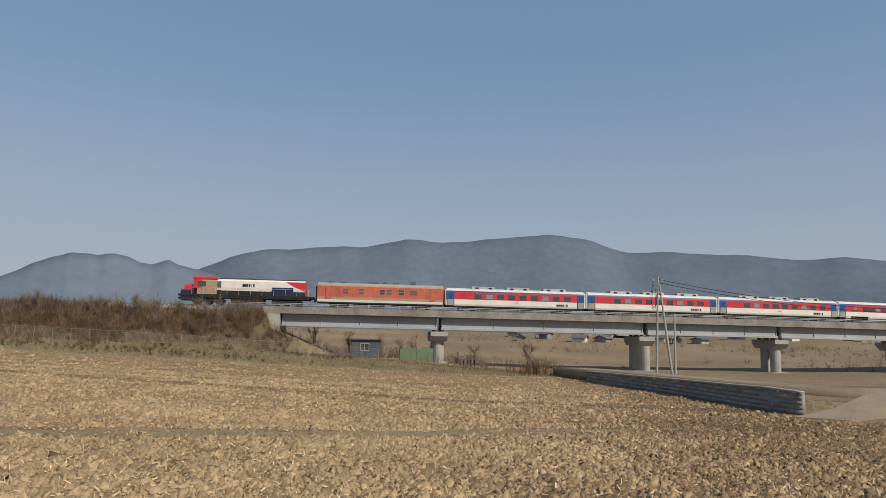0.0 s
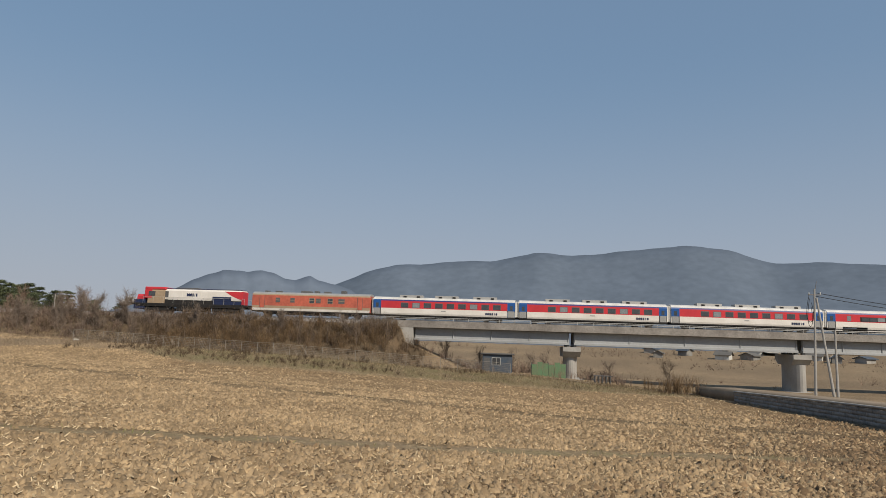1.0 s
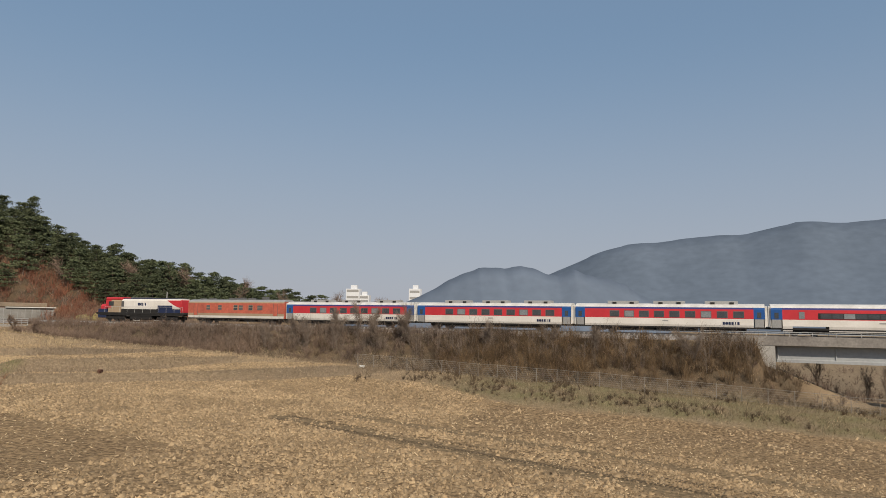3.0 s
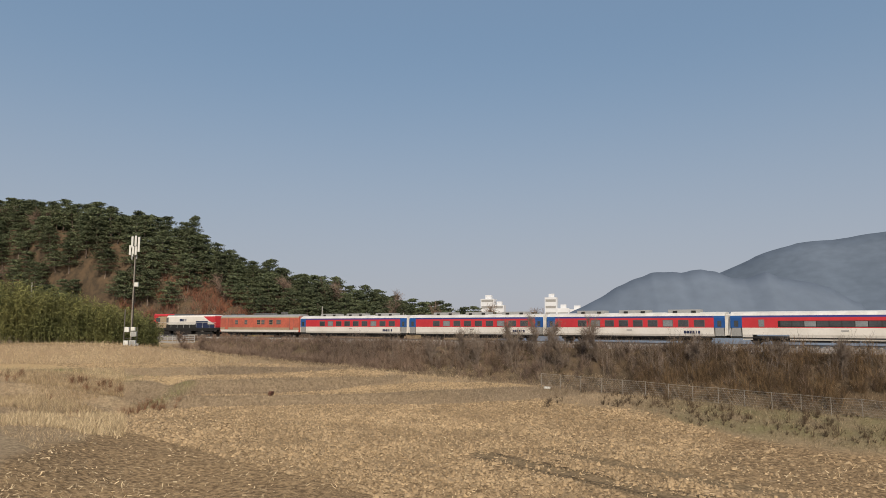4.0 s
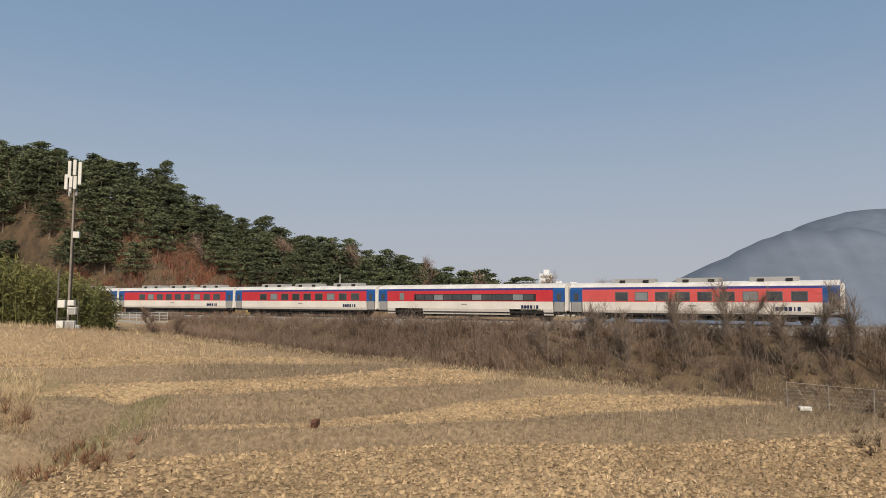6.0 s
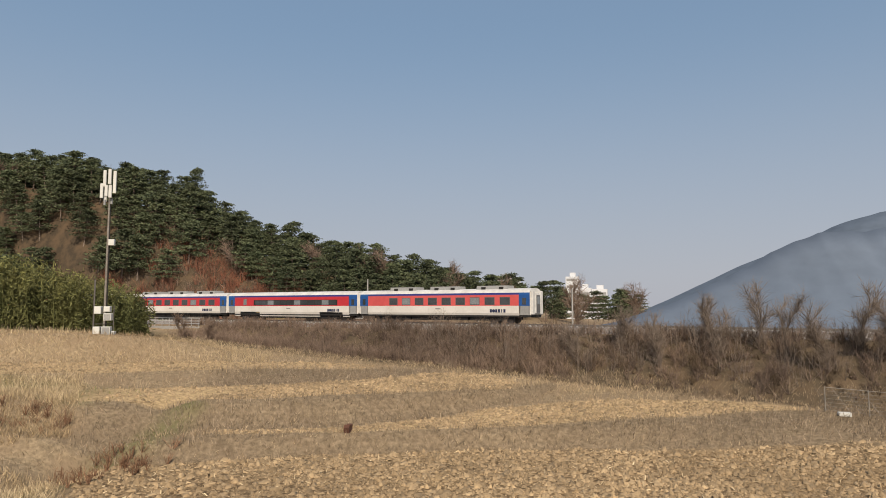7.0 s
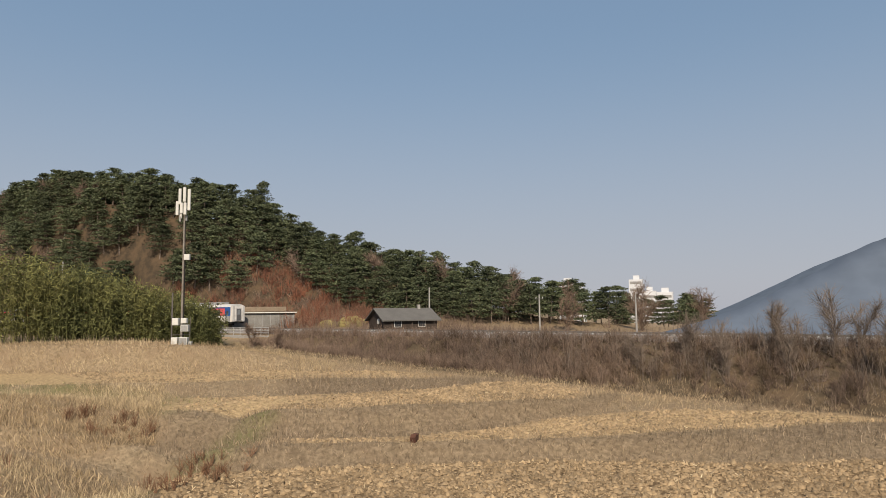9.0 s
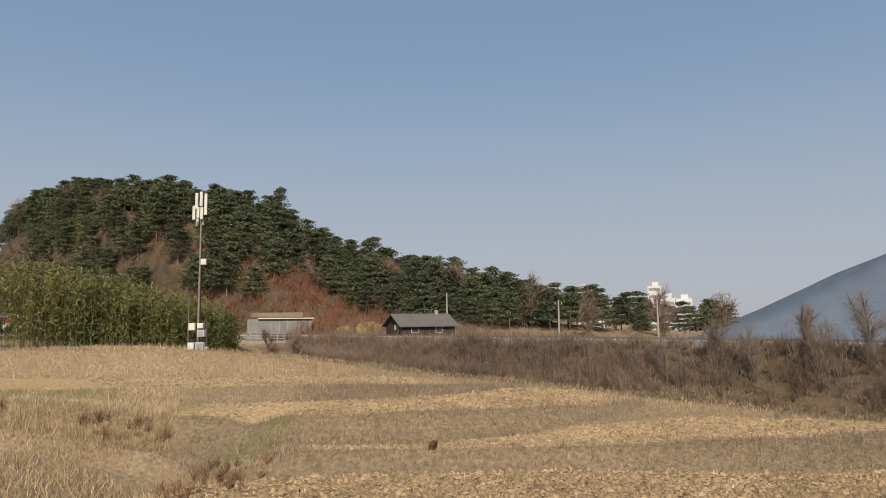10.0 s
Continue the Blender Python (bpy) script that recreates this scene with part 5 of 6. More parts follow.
# ---- built things ----
def mast():
    x, y = -133.7, 70.9
    z0 = zat(x, y) - 0.15
    m = empty("antenna_mast", "slender steel telecom mast with white panel antennas and cabinets", "antenna mast", m=pose(x, y, z0, 0, 0, 45))
    H = 24.6 - z0
    bm = bmesh.new()
    rod(bm, (0, 0, 0), (0, 0, H * 0.55), 0.12, 0.10, seg=12)
    rod(bm, (0, 0, H * 0.55), (0, 0, H - 0.5), 0.10, 0.07, seg=12)
    part("pole", bm, "mastgrey", m, "weathered grey steel pole")
    bm = bmesh.new()
    rod(bm, (0, 0, H - 0.5), (0, 0, H + 0.6), 0.02, seg=5)
    part("lightning_rod", bm, "steel", m)
    for i, (dx, dy, dz, hh) in enumerate(((-0.45, -0.2, -1.75, 1.7), (0.1, -0.4, -1.5, 1.55), (0.5, -0.15, -2.4, 2.3), (-0.75, -0.1, -2.9, 1.5), (-0.2, -0.4, -2.75, 1.15), (0.2, -0.45, -2.9, 1.3), (-0.55, 0.35, -3.2, 0.9))):
        pa = part("panel_antenna", boxes((dx - 0.15, dx + 0.15, dy - 0.08, dy + 0.08, H + dz, H + dz + hh), bevel=0.03), "cabinet", m, "white panel antenna")
        bm = bmesh.new()
        rod(bm, (0, 0, H + dz + hh * 0.3), (dx, dy + 0.08, H + dz + hh * 0.3), 0.025, seg=5)
        rod(bm, (0, 0, H + dz + hh * 0.8), (dx, dy + 0.08, H + dz + hh * 0.8), 0.025, seg=5)
        part("bracket", bm, "steel", pa)
    for dx, dy, z in ((-0.4, -0.15, -3.6), (0.25, -0.1, -3.5)):
        part("radio_unit", boxes((dx - 0.09, dx + 0.09, dy - 0.08, dy + 0.08, H + z, H + z + 0.55), bevel=0.02), "grey", m)
    part("equipment_box", boxes((0.18, 0.75, -0.35, 0.0, H * 0.54, H * 0.54 + 0.62), bevel=0.02), "cabinet", m, "white equipment box")
    for i, (a, b, c, d) in enumerate(((-0.8, -0.15, 0.15, 0.95), (0.0, 0.85, 0.1, 0.95), (-0.75, -0.1, 2.2, 2.95), (0.15, 0.9, 1.55, 2.25), (0.15, 0.75, 2.4, 2.95), (0.95, 1.25, 0.1, 0.5))):
        cb = part("cabinet", boxes((a, b, -0.75, -0.2, c, d), bevel=0.03), "cabinet", m, "white equipment cabinet")
        part("cabinet_door", boxes((a + 0.06, b - 0.06, -0.772, -0.752, c + 0.06, d - 0.06), bevel=0.005), "grey" if i % 2 else "cabinet", cb)
    bm = rods(((-0.95, -0.2, -0.2), (-0.95, -0.2, 5.6), 0.08), ((-0.95, -0.2, 1.2), (0.95, -0.2, 1.2), 0.03), ((-0.95, -0.2, 2.3), (0.95, -0.2, 2.3), 0.03), ((0.95, -0.2, 0), (0.95, -0.2, 3.0), 0.04))
    part("cabinet_frame", bm, "steel", m)
    for cable in (((0.16, -0.05, 0.3), (0.16, -0.05, H - 3), 0.035), ((0.2, 0.05, 0.3), (0.19, 0.05, H * 0.6), 0.03)):
        part("cable", rods(cable), "black", m)


M["mastgrey"] = mat("weathered_mast", (0.24, 0.225, 0.20), 0.7, 0.2, 0.6, col2=(0.17, 0.14, 0.115))
M["cabinet"] = mat("cabinet_white", (0.62, 0.62, 0.58), 0.5, 0.06, 1.0, col2=(0.52, 0.52, 0.48))
mast()


def utility_pole(x, y, z, h, label, lean=(0, 0), arm=True):
    p = empty("utility_pole", label, "utility pole", m=Matrix.Translation((x, y, z)))
    bm = bmesh.new()
    rod(bm, (0, 0, -0.3), (lean[0], lean[1], h), 0.16, 0.10, seg=10)
    part("shaft", bm, "concrete", p)
    if arm:
        part("crossarm", boxes((lean[0] - 0.7, lean[0] + 0.7, -0.05, 0.05, h - 0.7, h - 0.6)), "steel", p)
        for dx in (-0.6, 0.0, 0.6):
            bm = bmesh.new()
            rod(bm, (lean[0] + dx, 0, h - 0.6), (lean[0] + dx, 0, h - 0.35), 0.05, seg=8)
            part("insulator", bm, "cabinet", p)
    return p


def poles():
    a = utility_pole(26.8, 83.4, 1.0, 12.0, "tall concrete utility pole with looped cables beside the road", (0.35, 0))
    bm = bmesh.new()
    for k, rr in ((0, 0.5), (1, 0.35)):
        pts = [Vector((-0.25 - 0.45 * math.sin(t) * rr * 1.6, -0.1, 11.4 - k * 0.5 - 3.2 * math.sin(t / 2))) for t in np.linspace(0, math.pi * 2 - 0.6, 12)]
        for p, q in zip(pts, pts[1:]):
            rod(bm, p, q, 0.03, seg=4)
    part("cable_loop", bm, "black", a)
    bm = bmesh.new()
    rod(bm, (0.35, 0, 11.5), (0.6, 0, 12.9), 0.03, seg=5)
    part("top_rod", bm, "steel", a)
    b = utility_pole(28.6, 83.0, 1.0, 11.0, "leaning brace pole against the utility pole", (-1.3, 0.3), arm=False)
    c = utility_pole(30.2, 86.5, 0.9, 7.6, "short wooden-grey pole beside the road", (0, 0), arm=False)
    w = empty("overhead_cable", "sagging black overhead cables", "cable")
    for z0, z1 in ((12.6, 11.6), (12.2, 11.0)):
        bm = bmesh.new()
        P0, P1 = Vector((27.2, 83.4, z0)), Vector((88, 104, z1))
        pts = [P0.lerp(P1, t) + Vector((0, 0, -7.0 * t * (1 - t))) for t in np.linspace(0, 1, 24)]
        for p, q in zip(pts, pts[1:]):
            rod(bm, p, q, 0.035, seg=4)
        part("wire", bm, "black", w)
    utility_pole(-139.2, 113.4, zat(-139.2, 113.4), 15.0 - zat(-139.2, 113.4), "pale concrete utility pole behind the railway", arm=False)
    utility_pole(-123.7, 121.1, zat(-123.7, 121.1), 13.6 - zat(-123.7, 121.1), "concrete utility pole among leafless trees")
    utility_pole(-111.9, 128.4, zat(-111.9, 128.4), 13.4 - zat(-111.9, 128.4), "concrete utility pole with a crossarm and box")
    utility_pole(-172, 70.8, zat(-172, 70.8), 19 - zat(-172, 70.8), "old concrete pole behind the bamboo", arm=False)


poles()


M["rustgrey"] = mat("rusty_wire", (0.26, 0.235, 0.20), 0.7, 0.2, 1.0)


def fence():
    fn = empty("wire_fence", "rusty wire mesh fence on thin posts below the embankment", "fence")
    ss = np.arange(-27, 39, 2.4)
    pts = []
    for s in ss:
        p = line(s, -14.6, 0)
        pts.append(Vector((p.x, p.y, zat(p.x, p.y))))
    for i, p in enumerate(pts):
        bm = bmesh.new()
        rod(bm, p + Vector((0, 0, -0.2)), p + Vector((0.03 * math.sin(i * 2.1), 0.02, 1.62)), 0.035, seg=6)
        part("post", bm, "rustgrey", fn)
    for k in range(7):
        bm = bmesh.new()
        z = 0.15 + k * 0.235
        for p, q in zip(pts, pts[1:]):
            rod(bm, p + Vector((0, 0, z)), q + Vector((0, 0, z)), 0.022 if k == 6 else 0.009, seg=4)
        part("top_wire" if k == 6 else "wire", bm, "rustgrey", fn)
    B, D, L = [], [], []
    for p, q in zip(pts, pts[1:]):
        for t in np.linspace(0, 1, 13)[:-1]:
            a = p.lerp(q, t)
            for g in (0.9, -0.9):
                B.append((a.x, a.y, a.z + (0.1 if g > 0 else 1.55)))
                e = (q - p).normalized()
                D.append((e.x * 0.6, e.y * 0.6, g))
                L.append(1.7)
    ob = ribbons("mesh", B, D, L, np.full(len(B), 0.016), "steel", "", "", parent=fn, taper=1.0)
    tagged(ob, kind="stuff")


fence()


def shed():
    z = zat(-11.2, 102.4)
    sh = empty("shed", "small blue-grey sheet metal shed with a flat dark roof", "shed", m=pose(-11.2, 102.2, z, 0, 0, 4))
    part("wall", boxes((-2.2, 2.2, -1.4, 1.4, -0.3, 2.55), bevel=0.02), "shedblue", sh)
    part("roof", boxes((-2.5, 2.5, -1.7, 1.7, 2.56, 2.75), bevel=0.02), "darkgrey", sh)
    fr = part("window_frame", boxes((-0.8, 0.5, -1.43, -1.405, 1.0, 2.1)), "cabinet", sh)
    for x in (-0.75, -0.12):
        part("pane", boxes((x, x + 0.58, -1.445, -1.432, 1.05, 2.05)), "glass", fr)
    part("door", boxes((-2.0, -1.1, -1.43, -1.405, 0.0, 2.05)), "darkgrey", sh)
    for i in range(9):
        x = -2.1 + i * 0.52
        part("rib", boxes((x, x + 0.04, -1.42, -1.402, 0.0, 2.5)), "shedblue", sh)
    pf = empty("panel_fence", "makeshift green sheet panel fence beneath the bridge", "fence", m=pose(-3.6, 102.8, zat(-3.6, 102.8), 0, 0, 6))
    for i in range(6):
        part("panel", boxes((-2.5 + i * 0.85, -1.7 + i * 0.85, -0.03 + 0.05 * (i % 2), 0.02 + 0.05 * (i % 2), -0.2, 1.75 + 0.18 * ((i * 5) % 3))), "shedgreen", pf)
    for x in (-2.55, 0.0, 2.6):
        part("post", boxes((x - 0.05, x + 0.05, 0.08, 0.16, -0.3, 2.0)), "darkgrey", pf)
    bn = empty("scrap_rack", "dark rusty rack on the grass near the bridge", "rack", m=pose(4.2, 100.5, zat(4.2, 100.5), 0, 0, 8))
    for i in range(5):
        part("bar", boxes((-1.2 + i * 0.55, -1.08 + i * 0.55, -0.4, 0.4, -0.05, 1.0)), "darkgrey", bn)
    part("shelf", boxes((-1.25, 1.3, -0.45, 0.45, 1.01, 1.12)), "darkgrey", bn)
    bx = empty("bucket", "small white plastic crate on the grass", "crate", m=pose(-72.3, 88.0, zat(-72.3, 88.0), 0, 0, 20))
    part("crate_body", boxes((-0.35, 0.35, -0.25, 0.25, -0.03, 0.22), bevel=0.03), "cabinet", bx)
    rb = empty("rusty_stub", "rust-brown metal stub on the field bank", "stump", m=pose(-94.5, 67.0, zat(-94.5, 67.0), 0, 0, 30))
    bm = bmesh.new()
    prism(bm, [(-0.3, -0.1), (0.3, -0.1), (0.4, 0.42), (0.1, 0.36), (-0.2, 0.46), (-0.38, 0.3)], -0.16, 0.16)
    part("stub", bm, "rust", rb)


M["shedblue"] = mat("shed_sheet", (0.055, 0.08, 0.11), 0.6, 0.15, 1.0, col2=(0.09, 0.10, 0.115))
M["shedgreen"] = mat("green_sheet", (0.10, 0.19, 0.10), 0.7, 0.15, 1.0, col2=(0.14, 0.15, 0.09))
M["rust"] = mat("rust", (0.10, 0.045, 0.03), 0.9, 0.25, 3.0)
shed()


def house(name, x, y, z, rz, w, d, h, rise, wall, roof, label, detail=True):
    ho = empty(name, label, "house", m=pose(x, y, z, 0, 0, rz))
    bm = bmesh.new()
    prism(bm, [(-d / 2, -0.5), (d / 2, -0.5), (d / 2, h), (0, h + rise), (-d / 2, h)], -w / 2, w / 2)
    part("wall", bm, wall, ho)
    for sg in (-1, 1):
        bm = bmesh.new()
        k = 0.5
        e = rise / (d / 2)
        pts = [(0, h + rise + 0.03), (sg * (d / 2 + k), h - e * k + 0.03), (sg * (d / 2 + k), h - e * k + 0.2), (0, h + rise + 0.2)]
        prism(bm, pts, -w / 2 - 0.5, w / 2 + 0.5)
        part("roof", bm, roof, ho)
    if detail:
        for x0 in (-w * 0.25, w * 0.2):
            wn_ = part("window", boxes((x0 - 0.6, x0 + 0.6, -d / 2 - 0.05, -d / 2 - 0.01, 0.9, 2.0)), "cabinet", ho)
            part("pane", boxes((x0 - 0.52, x0 + 0.52, -d / 2 - 0.07, -d / 2 - 0.052, 0.98, 1.92)), "glass", wn_)
    return ho


def farmstead():
    h = house("farmhouse", -139.3, 107.8, 8.1, 72, 8.6, 5.8, 2.0, 1.5, "darkwood", "slate", "dark timber farmhouse with a grey gabled roof")
    bm = bmesh.new()
    rod(bm, (-4.42, -0.9, 1.75), (-4.32, -0.9, 1.75), 0.42, seg=18)
    part("round_plate", bm, "cabinet", h, "white round dish on the gable")
    part("chimney", boxes((2.4, 2.8, -0.3, 0.1, 3.1, 4.2)), "concrete", h)
    g = empty("greenhouse", "weathered grey sheet lean-to with a white roof edge", "outbuilding", m=pose(-165.5, 99.8, zat(-165.5, 99.8) - 0.2, 0, 0, 62))
    part("wall", boxes((-5.2, 5.2, -2, 2, 0, 3.0), bevel=0.02), "greysheet", g)
    part("roof", boxes((-3.5, 5.5, -2.4, 2.3, 3.02, 3.2), bevel=0.02), "cabinet", g, "white sheet roof")
    part("upper_roof", boxes((-4.6, 4.0, 0.2, 2.6, 3.22, 4.1), bevel=0.1), "thatch", g, "brown upper roof")
    for i in range(9):
        part("frame_post", boxes((-5.1 + i * 1.25, -5.0 + i * 1.25, -2.06, -2.01, 0, 3.0)), "grey", g)
    # culvert below the line
    p = line(119, -5.0, 0)
    cu = empty("culvert", "small concrete culvert with a pale pipe railing", "culvert", m=pose(p.x, p.y, 0, 0, 0, line_turn(119)))
    part("headwall", boxes((-5.5, 5.5, -0.2, 0.25, 5.5, RAIL - 0.9), bevel=0.03), "concrete", cu)
    for dx in np.linspace(-5.3, 5.3, 8):
        bm = bmesh.new()
        rod(bm, (dx, 0, RAIL - 0.9), (dx, 0, RAIL + 0.25), 0.04, seg=6)
        part("post", bm, "galv", cu)
    for z in (0.25, -0.15, -0.5):
        bm = bmesh.new()
        rod(bm, (-5.4, 0, RAIL + z), (5.4, 0, RAIL + z), 0.035, seg=6)
        part("rail", bm, "galv", cu)
    part("marker_plate", boxes((0.3, 0.9, 0.255, 0.29, 6.4, 6.8)), "cabinet", cu, "small white plate")
    # burial mounds on the slope
    for x, y, s in ((-153.5, 109.5, 1.2), (-149.5, 113.5, 0.9), (-156.5, 107.0, 0.8)):
        bm = bmesh.new()
        bmesh.ops.create_uvsphere(bm, u_segments=20, v_segments=10, radius=1.0, matrix=Matrix.Translation((0, 0, 0)) @ Matrix.Diagonal((2.2 * s, 2.2 * s, 1.3 * s, 1)))
        for v in bm.verts:
            v.co *= 1 + 0.06 * math.sin(v.co.x * 3 + v.co.y * 2)
        ob = part("grass_mound", bm, "mound", None)
        ob.matrix_basis = pose(x, y, zat(x, y))
        tagged(ob, "rounded yellow-green grass mound on the slope", "mound")


M["darkwood"] = mat("dark_timber", (0.06, 0.045, 0.035), 0.8, 0.2, 1.0)
M["slate"] = mat("grey_roof", (0.13, 0.125, 0.115), 0.85, 0.15, 0.8, 0.02)
M["greysheet"] = mat("grey_sheet", (0.24, 0.235, 0.22), 0.7, 0.15, 0.6, col2=(0.17, 0.165, 0.15))
M["thatch"] = mat("brown_roof", (0.22, 0.17, 0.12), 0.9, 0.2, 0.8)
M["mound"] = mat("mound_grass", (0.30, 0.25, 0.10), 0.95, 0.2, 0.6, 0.02)
M["tower"] = mat("far_white_tower", (0.62, 0.64, 0.66), 0.7, 0.04, 0.05)
farmstead()


def apartment(px, py, w, d, h):
    ap = empty("apartment_block", "distant white apartment tower behind the hill", "apartment building", "far apartment towers", m=pose(px, py, 0, 0, 0, 20))
    part("wall", boxes((-w / 2, w / 2, -d / 2, d / 2, -1, h)), "tower", ap)
    part("roof_house", boxes((-w / 5, w / 4, -d / 4, d / 4, h + 0.01, h + 3.5)), "tower", ap)
    for k in range(max(2, int(h / 6))):
        part("window_row", boxes((-w / 2 + 0.8, w / 2 - 0.8, -d / 2 - 0.12, -d / 2 - 0.01, 3 + k * 6, 5.2 + k * 6)), "grey", ap)


for q in ((-393, 543, 13, 10, 36), (-384, 548, 10, 9, 30), (-342, 572, 11, 10, 37), (-333, 578, 11, 9, 27), (-322, 584, 13, 9, 26)):
    apartment(*q)


def far_village():
    r = random.Random(3)
    for i in range(20):
        x, y = r.uniform(-10, 140), r.uniform(205, 255)
        house("village_house", x, y, zat(x, y), r.uniform(0, 180), r.uniform(3, 5.5), r.uniform(2.4, 4), r.uniform(1.1, 1.6), r.uniform(0.5, 0.9), r.choice(("greysheet", "concrete", "cabinet")), r.choice(("slate", "thatch", "shedblue", "slate")), "far low village house beyond the fields", detail=False)
    for i in range(5):
        x, y = 66 + i * 7.0, 246 + i * 3
        bm = bmesh.new()
        pr = [(2.4 * math.cos(a), 1.9 * math.sin(a)) for a in np.linspace(0, math.pi, 9)]
        prism(bm, pr, -16, 16)
        tagged(part("tunnel_house", bm, "cabinet"), "white plastic growing tunnel on a far field", "greenhouse", "growing tunnels").matrix_basis = pose(x, y, zat(x, y), 0, 0, 80)
    n = 5200
    x, y = r.uniform(0, 1) + RS.uniform(-60, 200, n), RS.uniform(112, 260, n)
    k = wavy(x, y, 0.09, 91) + 0.5 * wavy(x, y * 3, 0.12, 92) > 0.12
    x, y = x[k], y[k]
    n = len(x)
    P = np.stack([x, y, ground(x, y)], 1)
    ribbons("far_hedges", *fan(P, 10, 0.25 + 1.9 * RS.uniform(size=n) ** 5, 0.8, 0.05), "brush", "scattered leafless trees across the far fields", "hedge")


far_village()


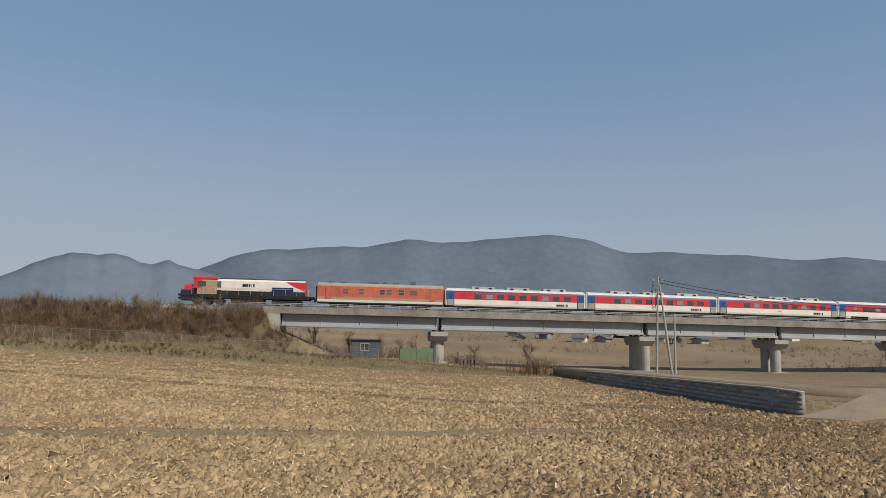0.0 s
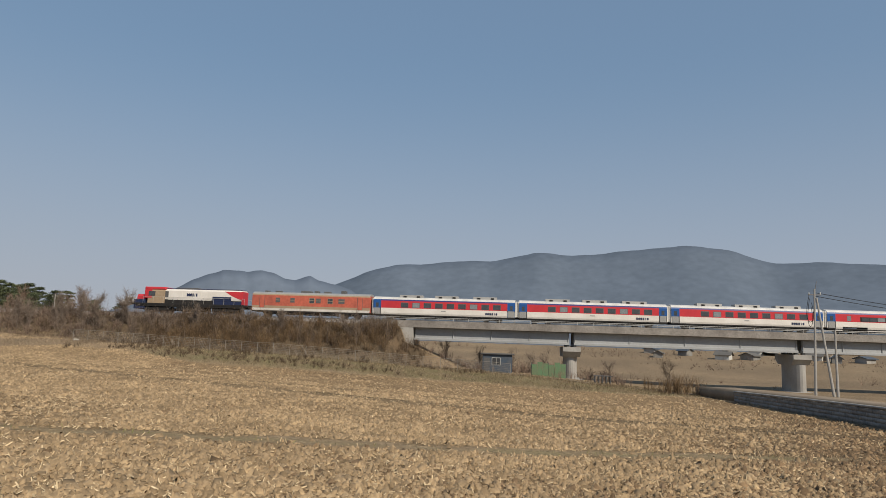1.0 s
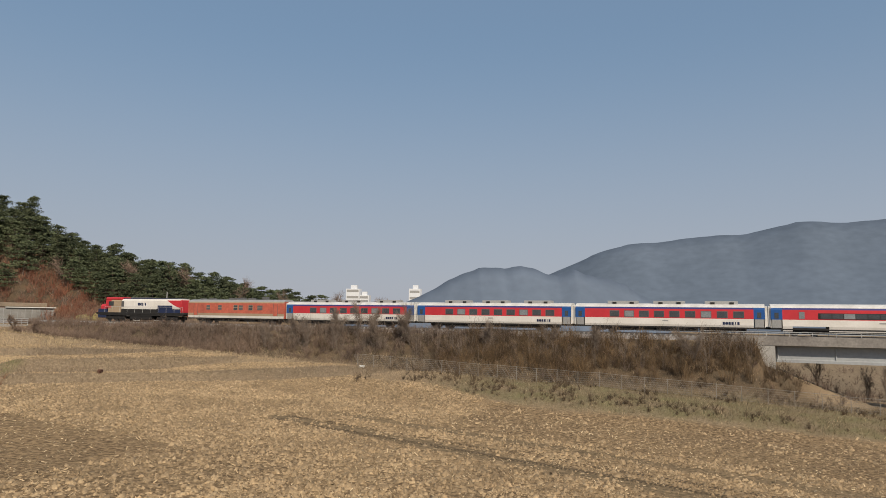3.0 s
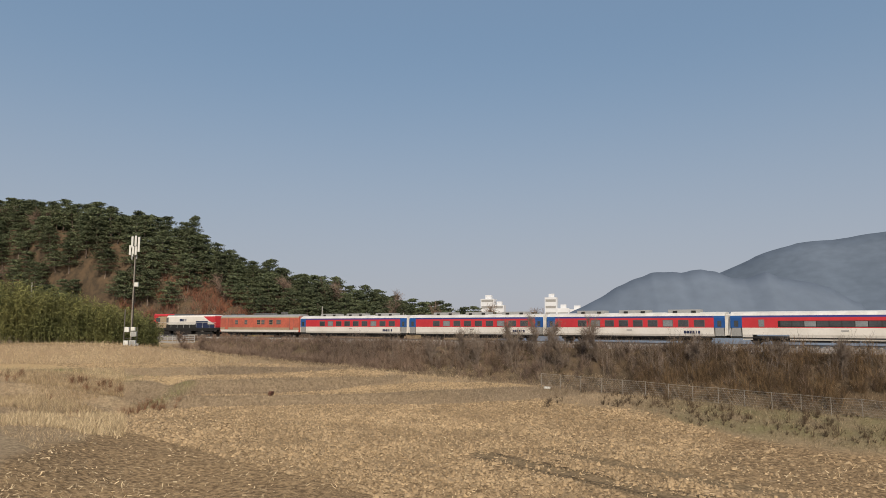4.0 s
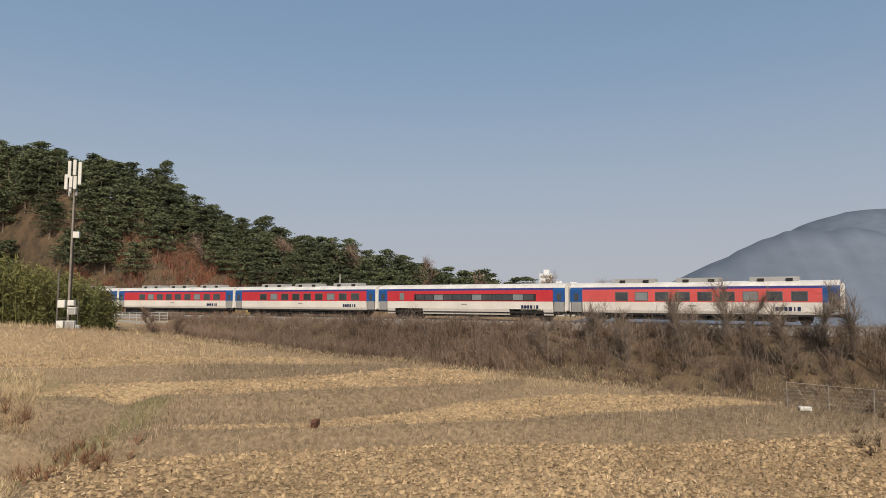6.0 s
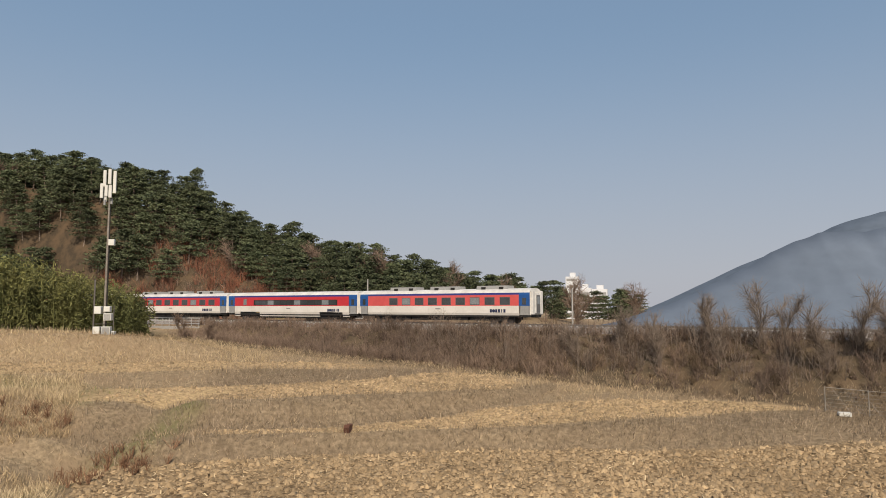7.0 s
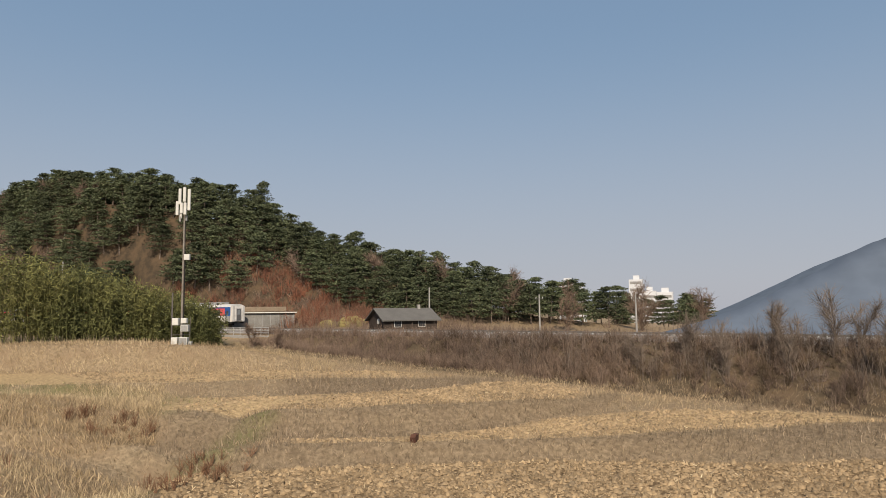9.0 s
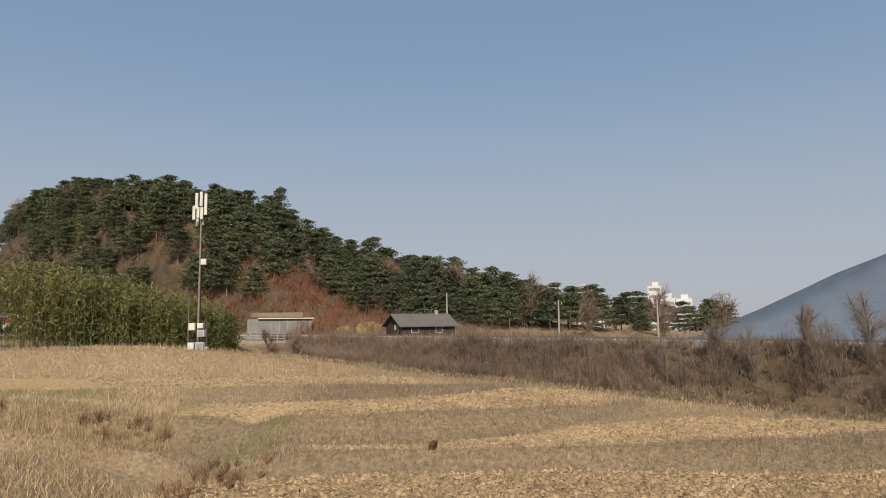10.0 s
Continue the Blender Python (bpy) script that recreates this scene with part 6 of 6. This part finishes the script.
def road_and_wall():
    W = [(17.4, 80.5), (18.6, 75), (20.2, 69), (22, 62.4), (23.2, 55.5), (24.2, 50.6), (25.3, 47.6)]
    t = np.linspace(0, len(W) - 1, 60)
    wx, wy = np.interp(t, range(len(W)), [p[0] for p in W]), np.interp(t, range(len(W)), [p[1] for p in W])
    for _ in range(7):
        wx[1:-1], wy[1:-1] = (wx[:-2] + 2 * wx[1:-1] + wx[2:]) / 4, (wy[:-2] + 2 * wy[1:-1] + wy[2:]) / 4
    dx, dy = np.gradient(wx), np.gradient(wy)
    ln = np.hypot(dx, dy)
    nxv, nyv = dy / ln * -1, dx / ln          # away from the field
    top = np.interp(t, [0, 3, 5, 6], [1.15, 1.45, 1.7, 1.62])

    def strip(o0, o1, z0, z1, name, material, parent=None):
        V, F = [], []
        for i in range(60):
            for o, z in ((o0, z0[i]), (o1, z0[i]), (o1, z1[i]), (o0, z1[i])):
                V.append((wx[i] + nxv[i] * o, wy[i] + nyv[i] * o, z))
        for i in range(59):
            for k in range(4):
                a, b = i * 4 + k, i * 4 + (k + 1) % 4
                F.append((a, b, b + 4, a + 4))
        F += [(0, 1, 2, 3), (236, 237, 238, 239)]
        return soup(name, V, F, material, parent)
    z0 = np.full(60, -0.4)
    rw = strip(0.12, 0.5, z0, top - 0.06, "retaining_wall", "wallstone")
    tagged(rw, "curved dark concrete retaining wall along the road", "retaining wall", kind="structure")
    C = np.array([(17.6, 91), (19.9, 84), (22.6, 76), (25.0, 68), (27.2, 61), (30.2, 56), (36, 54.2), (46, 57), (62, 62), (90, 70)])
    g = np.gradient(C, axis=0)
    g /= np.linalg.norm(g, axis=1, keepdims=True)
    V, F = [], []
    for i, (p, q) in enumerate(zip(C, g)):
        for o, dz in ((-2.6, -1.2), (-2.6, 0.0), (2.6, 0.0), (2.6, -1.2)):
            V.append((p[0] - q[1] * o, p[1] + q[0] * o, 1.12 + 0.45 * min(1, i / 5) + dz))
    for i in range(len(C) - 1):
        F += [(i * 4 + k, i * 4 + (k + 1) % 4, i * 4 + 4 + (k + 1) % 4, i * 4 + 4 + k) for k in range(4)]
    rd = soup("road", V, F, "road")
    tagged(rd, "dusty concrete farm road above the retaining wall", "road", kind="structure")
    cp = strip(0.0, 0.5, top - 0.055, top + 0.08, "coping", "concrete", rw)
    arc = np.concatenate([[0], np.cumsum(np.hypot(np.diff(wx), np.diff(wy)))])
    for row in range(5):
        z = 0.05 + row * 0.33
        s = -0.9 * (row % 2)
        while s < arc[-1] - 0.2:
            a, b = max(s + 0.012, 0), min(s + 1.8 - 0.012, arc[-1])
            tz = float(np.interp((a + b) / 2, arc, top)) - 0.07
            if b - a > 0.3 and z < tz - 0.1:
                pa = [(np.interp(v, arc, wx), np.interp(v, arc, wy), np.interp(v, arc, nxv), np.interp(v, arc, nyv)) for v in (a, b)]
                V = []
                for (X0, Y0, NX, NY) in pa:
                    for o in (0.105, 0.2):
                        for zz in (z + 0.008, min(z + 0.322, tz)):
                            V.append((X0 + NX * o, Y0 + NY * o, zz))
                soup("block", V, [(0, 1, 5, 4), (0, 4, 6, 2), (1, 3, 7, 5), (2, 6, 7, 3), (0, 2, 3, 1), (4, 5, 7, 6)], "wallstone", rw)
            s += 1.8
    # ramp down to the field
    V = [(24.0, 45.9, 0.12), (27.6, 47.5, 0.6), (31.6, 50.4, 1.35), (35.0, 52.6, 1.6), (37.0, 51.8, 1.6), (32.2, 47.6, 0.7), (27.0, 44.7, 0.1)]
    bm = bmesh.new()
    up = [bm.verts.new(v) for v in V]
    dn = [bm.verts.new((x, y, -0.6)) for x, y, z in V]
    k = len(V)
    for i in range(k):
        bm.faces.new((up[i], up[(i + 1) % k], dn[(i + 1) % k], dn[i]))
    bm.faces.new(up)
    bm.faces.new(dn[::-1])
    bmesh.ops.recalc_face_normals(bm, faces=bm.faces[:])
    tagged(part("road_ramp", bm, "road"), "pale concrete ramp joining the farm road", "road", kind="structure")
    # path towards the bridge
    p0 = [(17.5, 89.5), (12, 93), (6, 95.5), (-2, 97.5), (-8, 98.5)]
    V, F = [], []
    for i, (x, y) in enumerate(p0):
        for o in (-1.1, 1.1):
            V.append((x, y + o, zat(x, y + o) + 0.06))
    for i in range(len(p0) - 1):
        F.append((i * 2, i * 2 + 2, i * 2 + 3, i * 2 + 1))
    tagged(soup("path", V, F, "road"), "dusty track across the grass", "path", kind="structure")
    x, y = np.array([13.0, 11.5, 14.5, 12.4, 10.5, 13.8]), np.array([91.5, 90.2, 90.6, 92.6, 91.8, 93.0])
    P = np.repeat(np.stack([x, y, ground(x, y)], 1), 5, 0) + RS.normal(0, 0.8, (30, 3)) * (1, 1, 0)
    ribbons("reeds", *fan(P, 18, 1.4 + 1.0 * RS.uniform(size=30), 0.25, 0.035), "amber", "tall dry reeds beside the track", "reeds")


road_and_wall()

def motions():
    for car, back in TRAIN:
        rows = []
        for k in range(0, 41):
            t = k * 0.25
            s = front(t) - back
            p = line(s)
            rows.append((t, Matrix.Translation(p) @ pose(0, 0, 0, 0, 0, line_turn(s))))
        walk(car, rows)


motions()
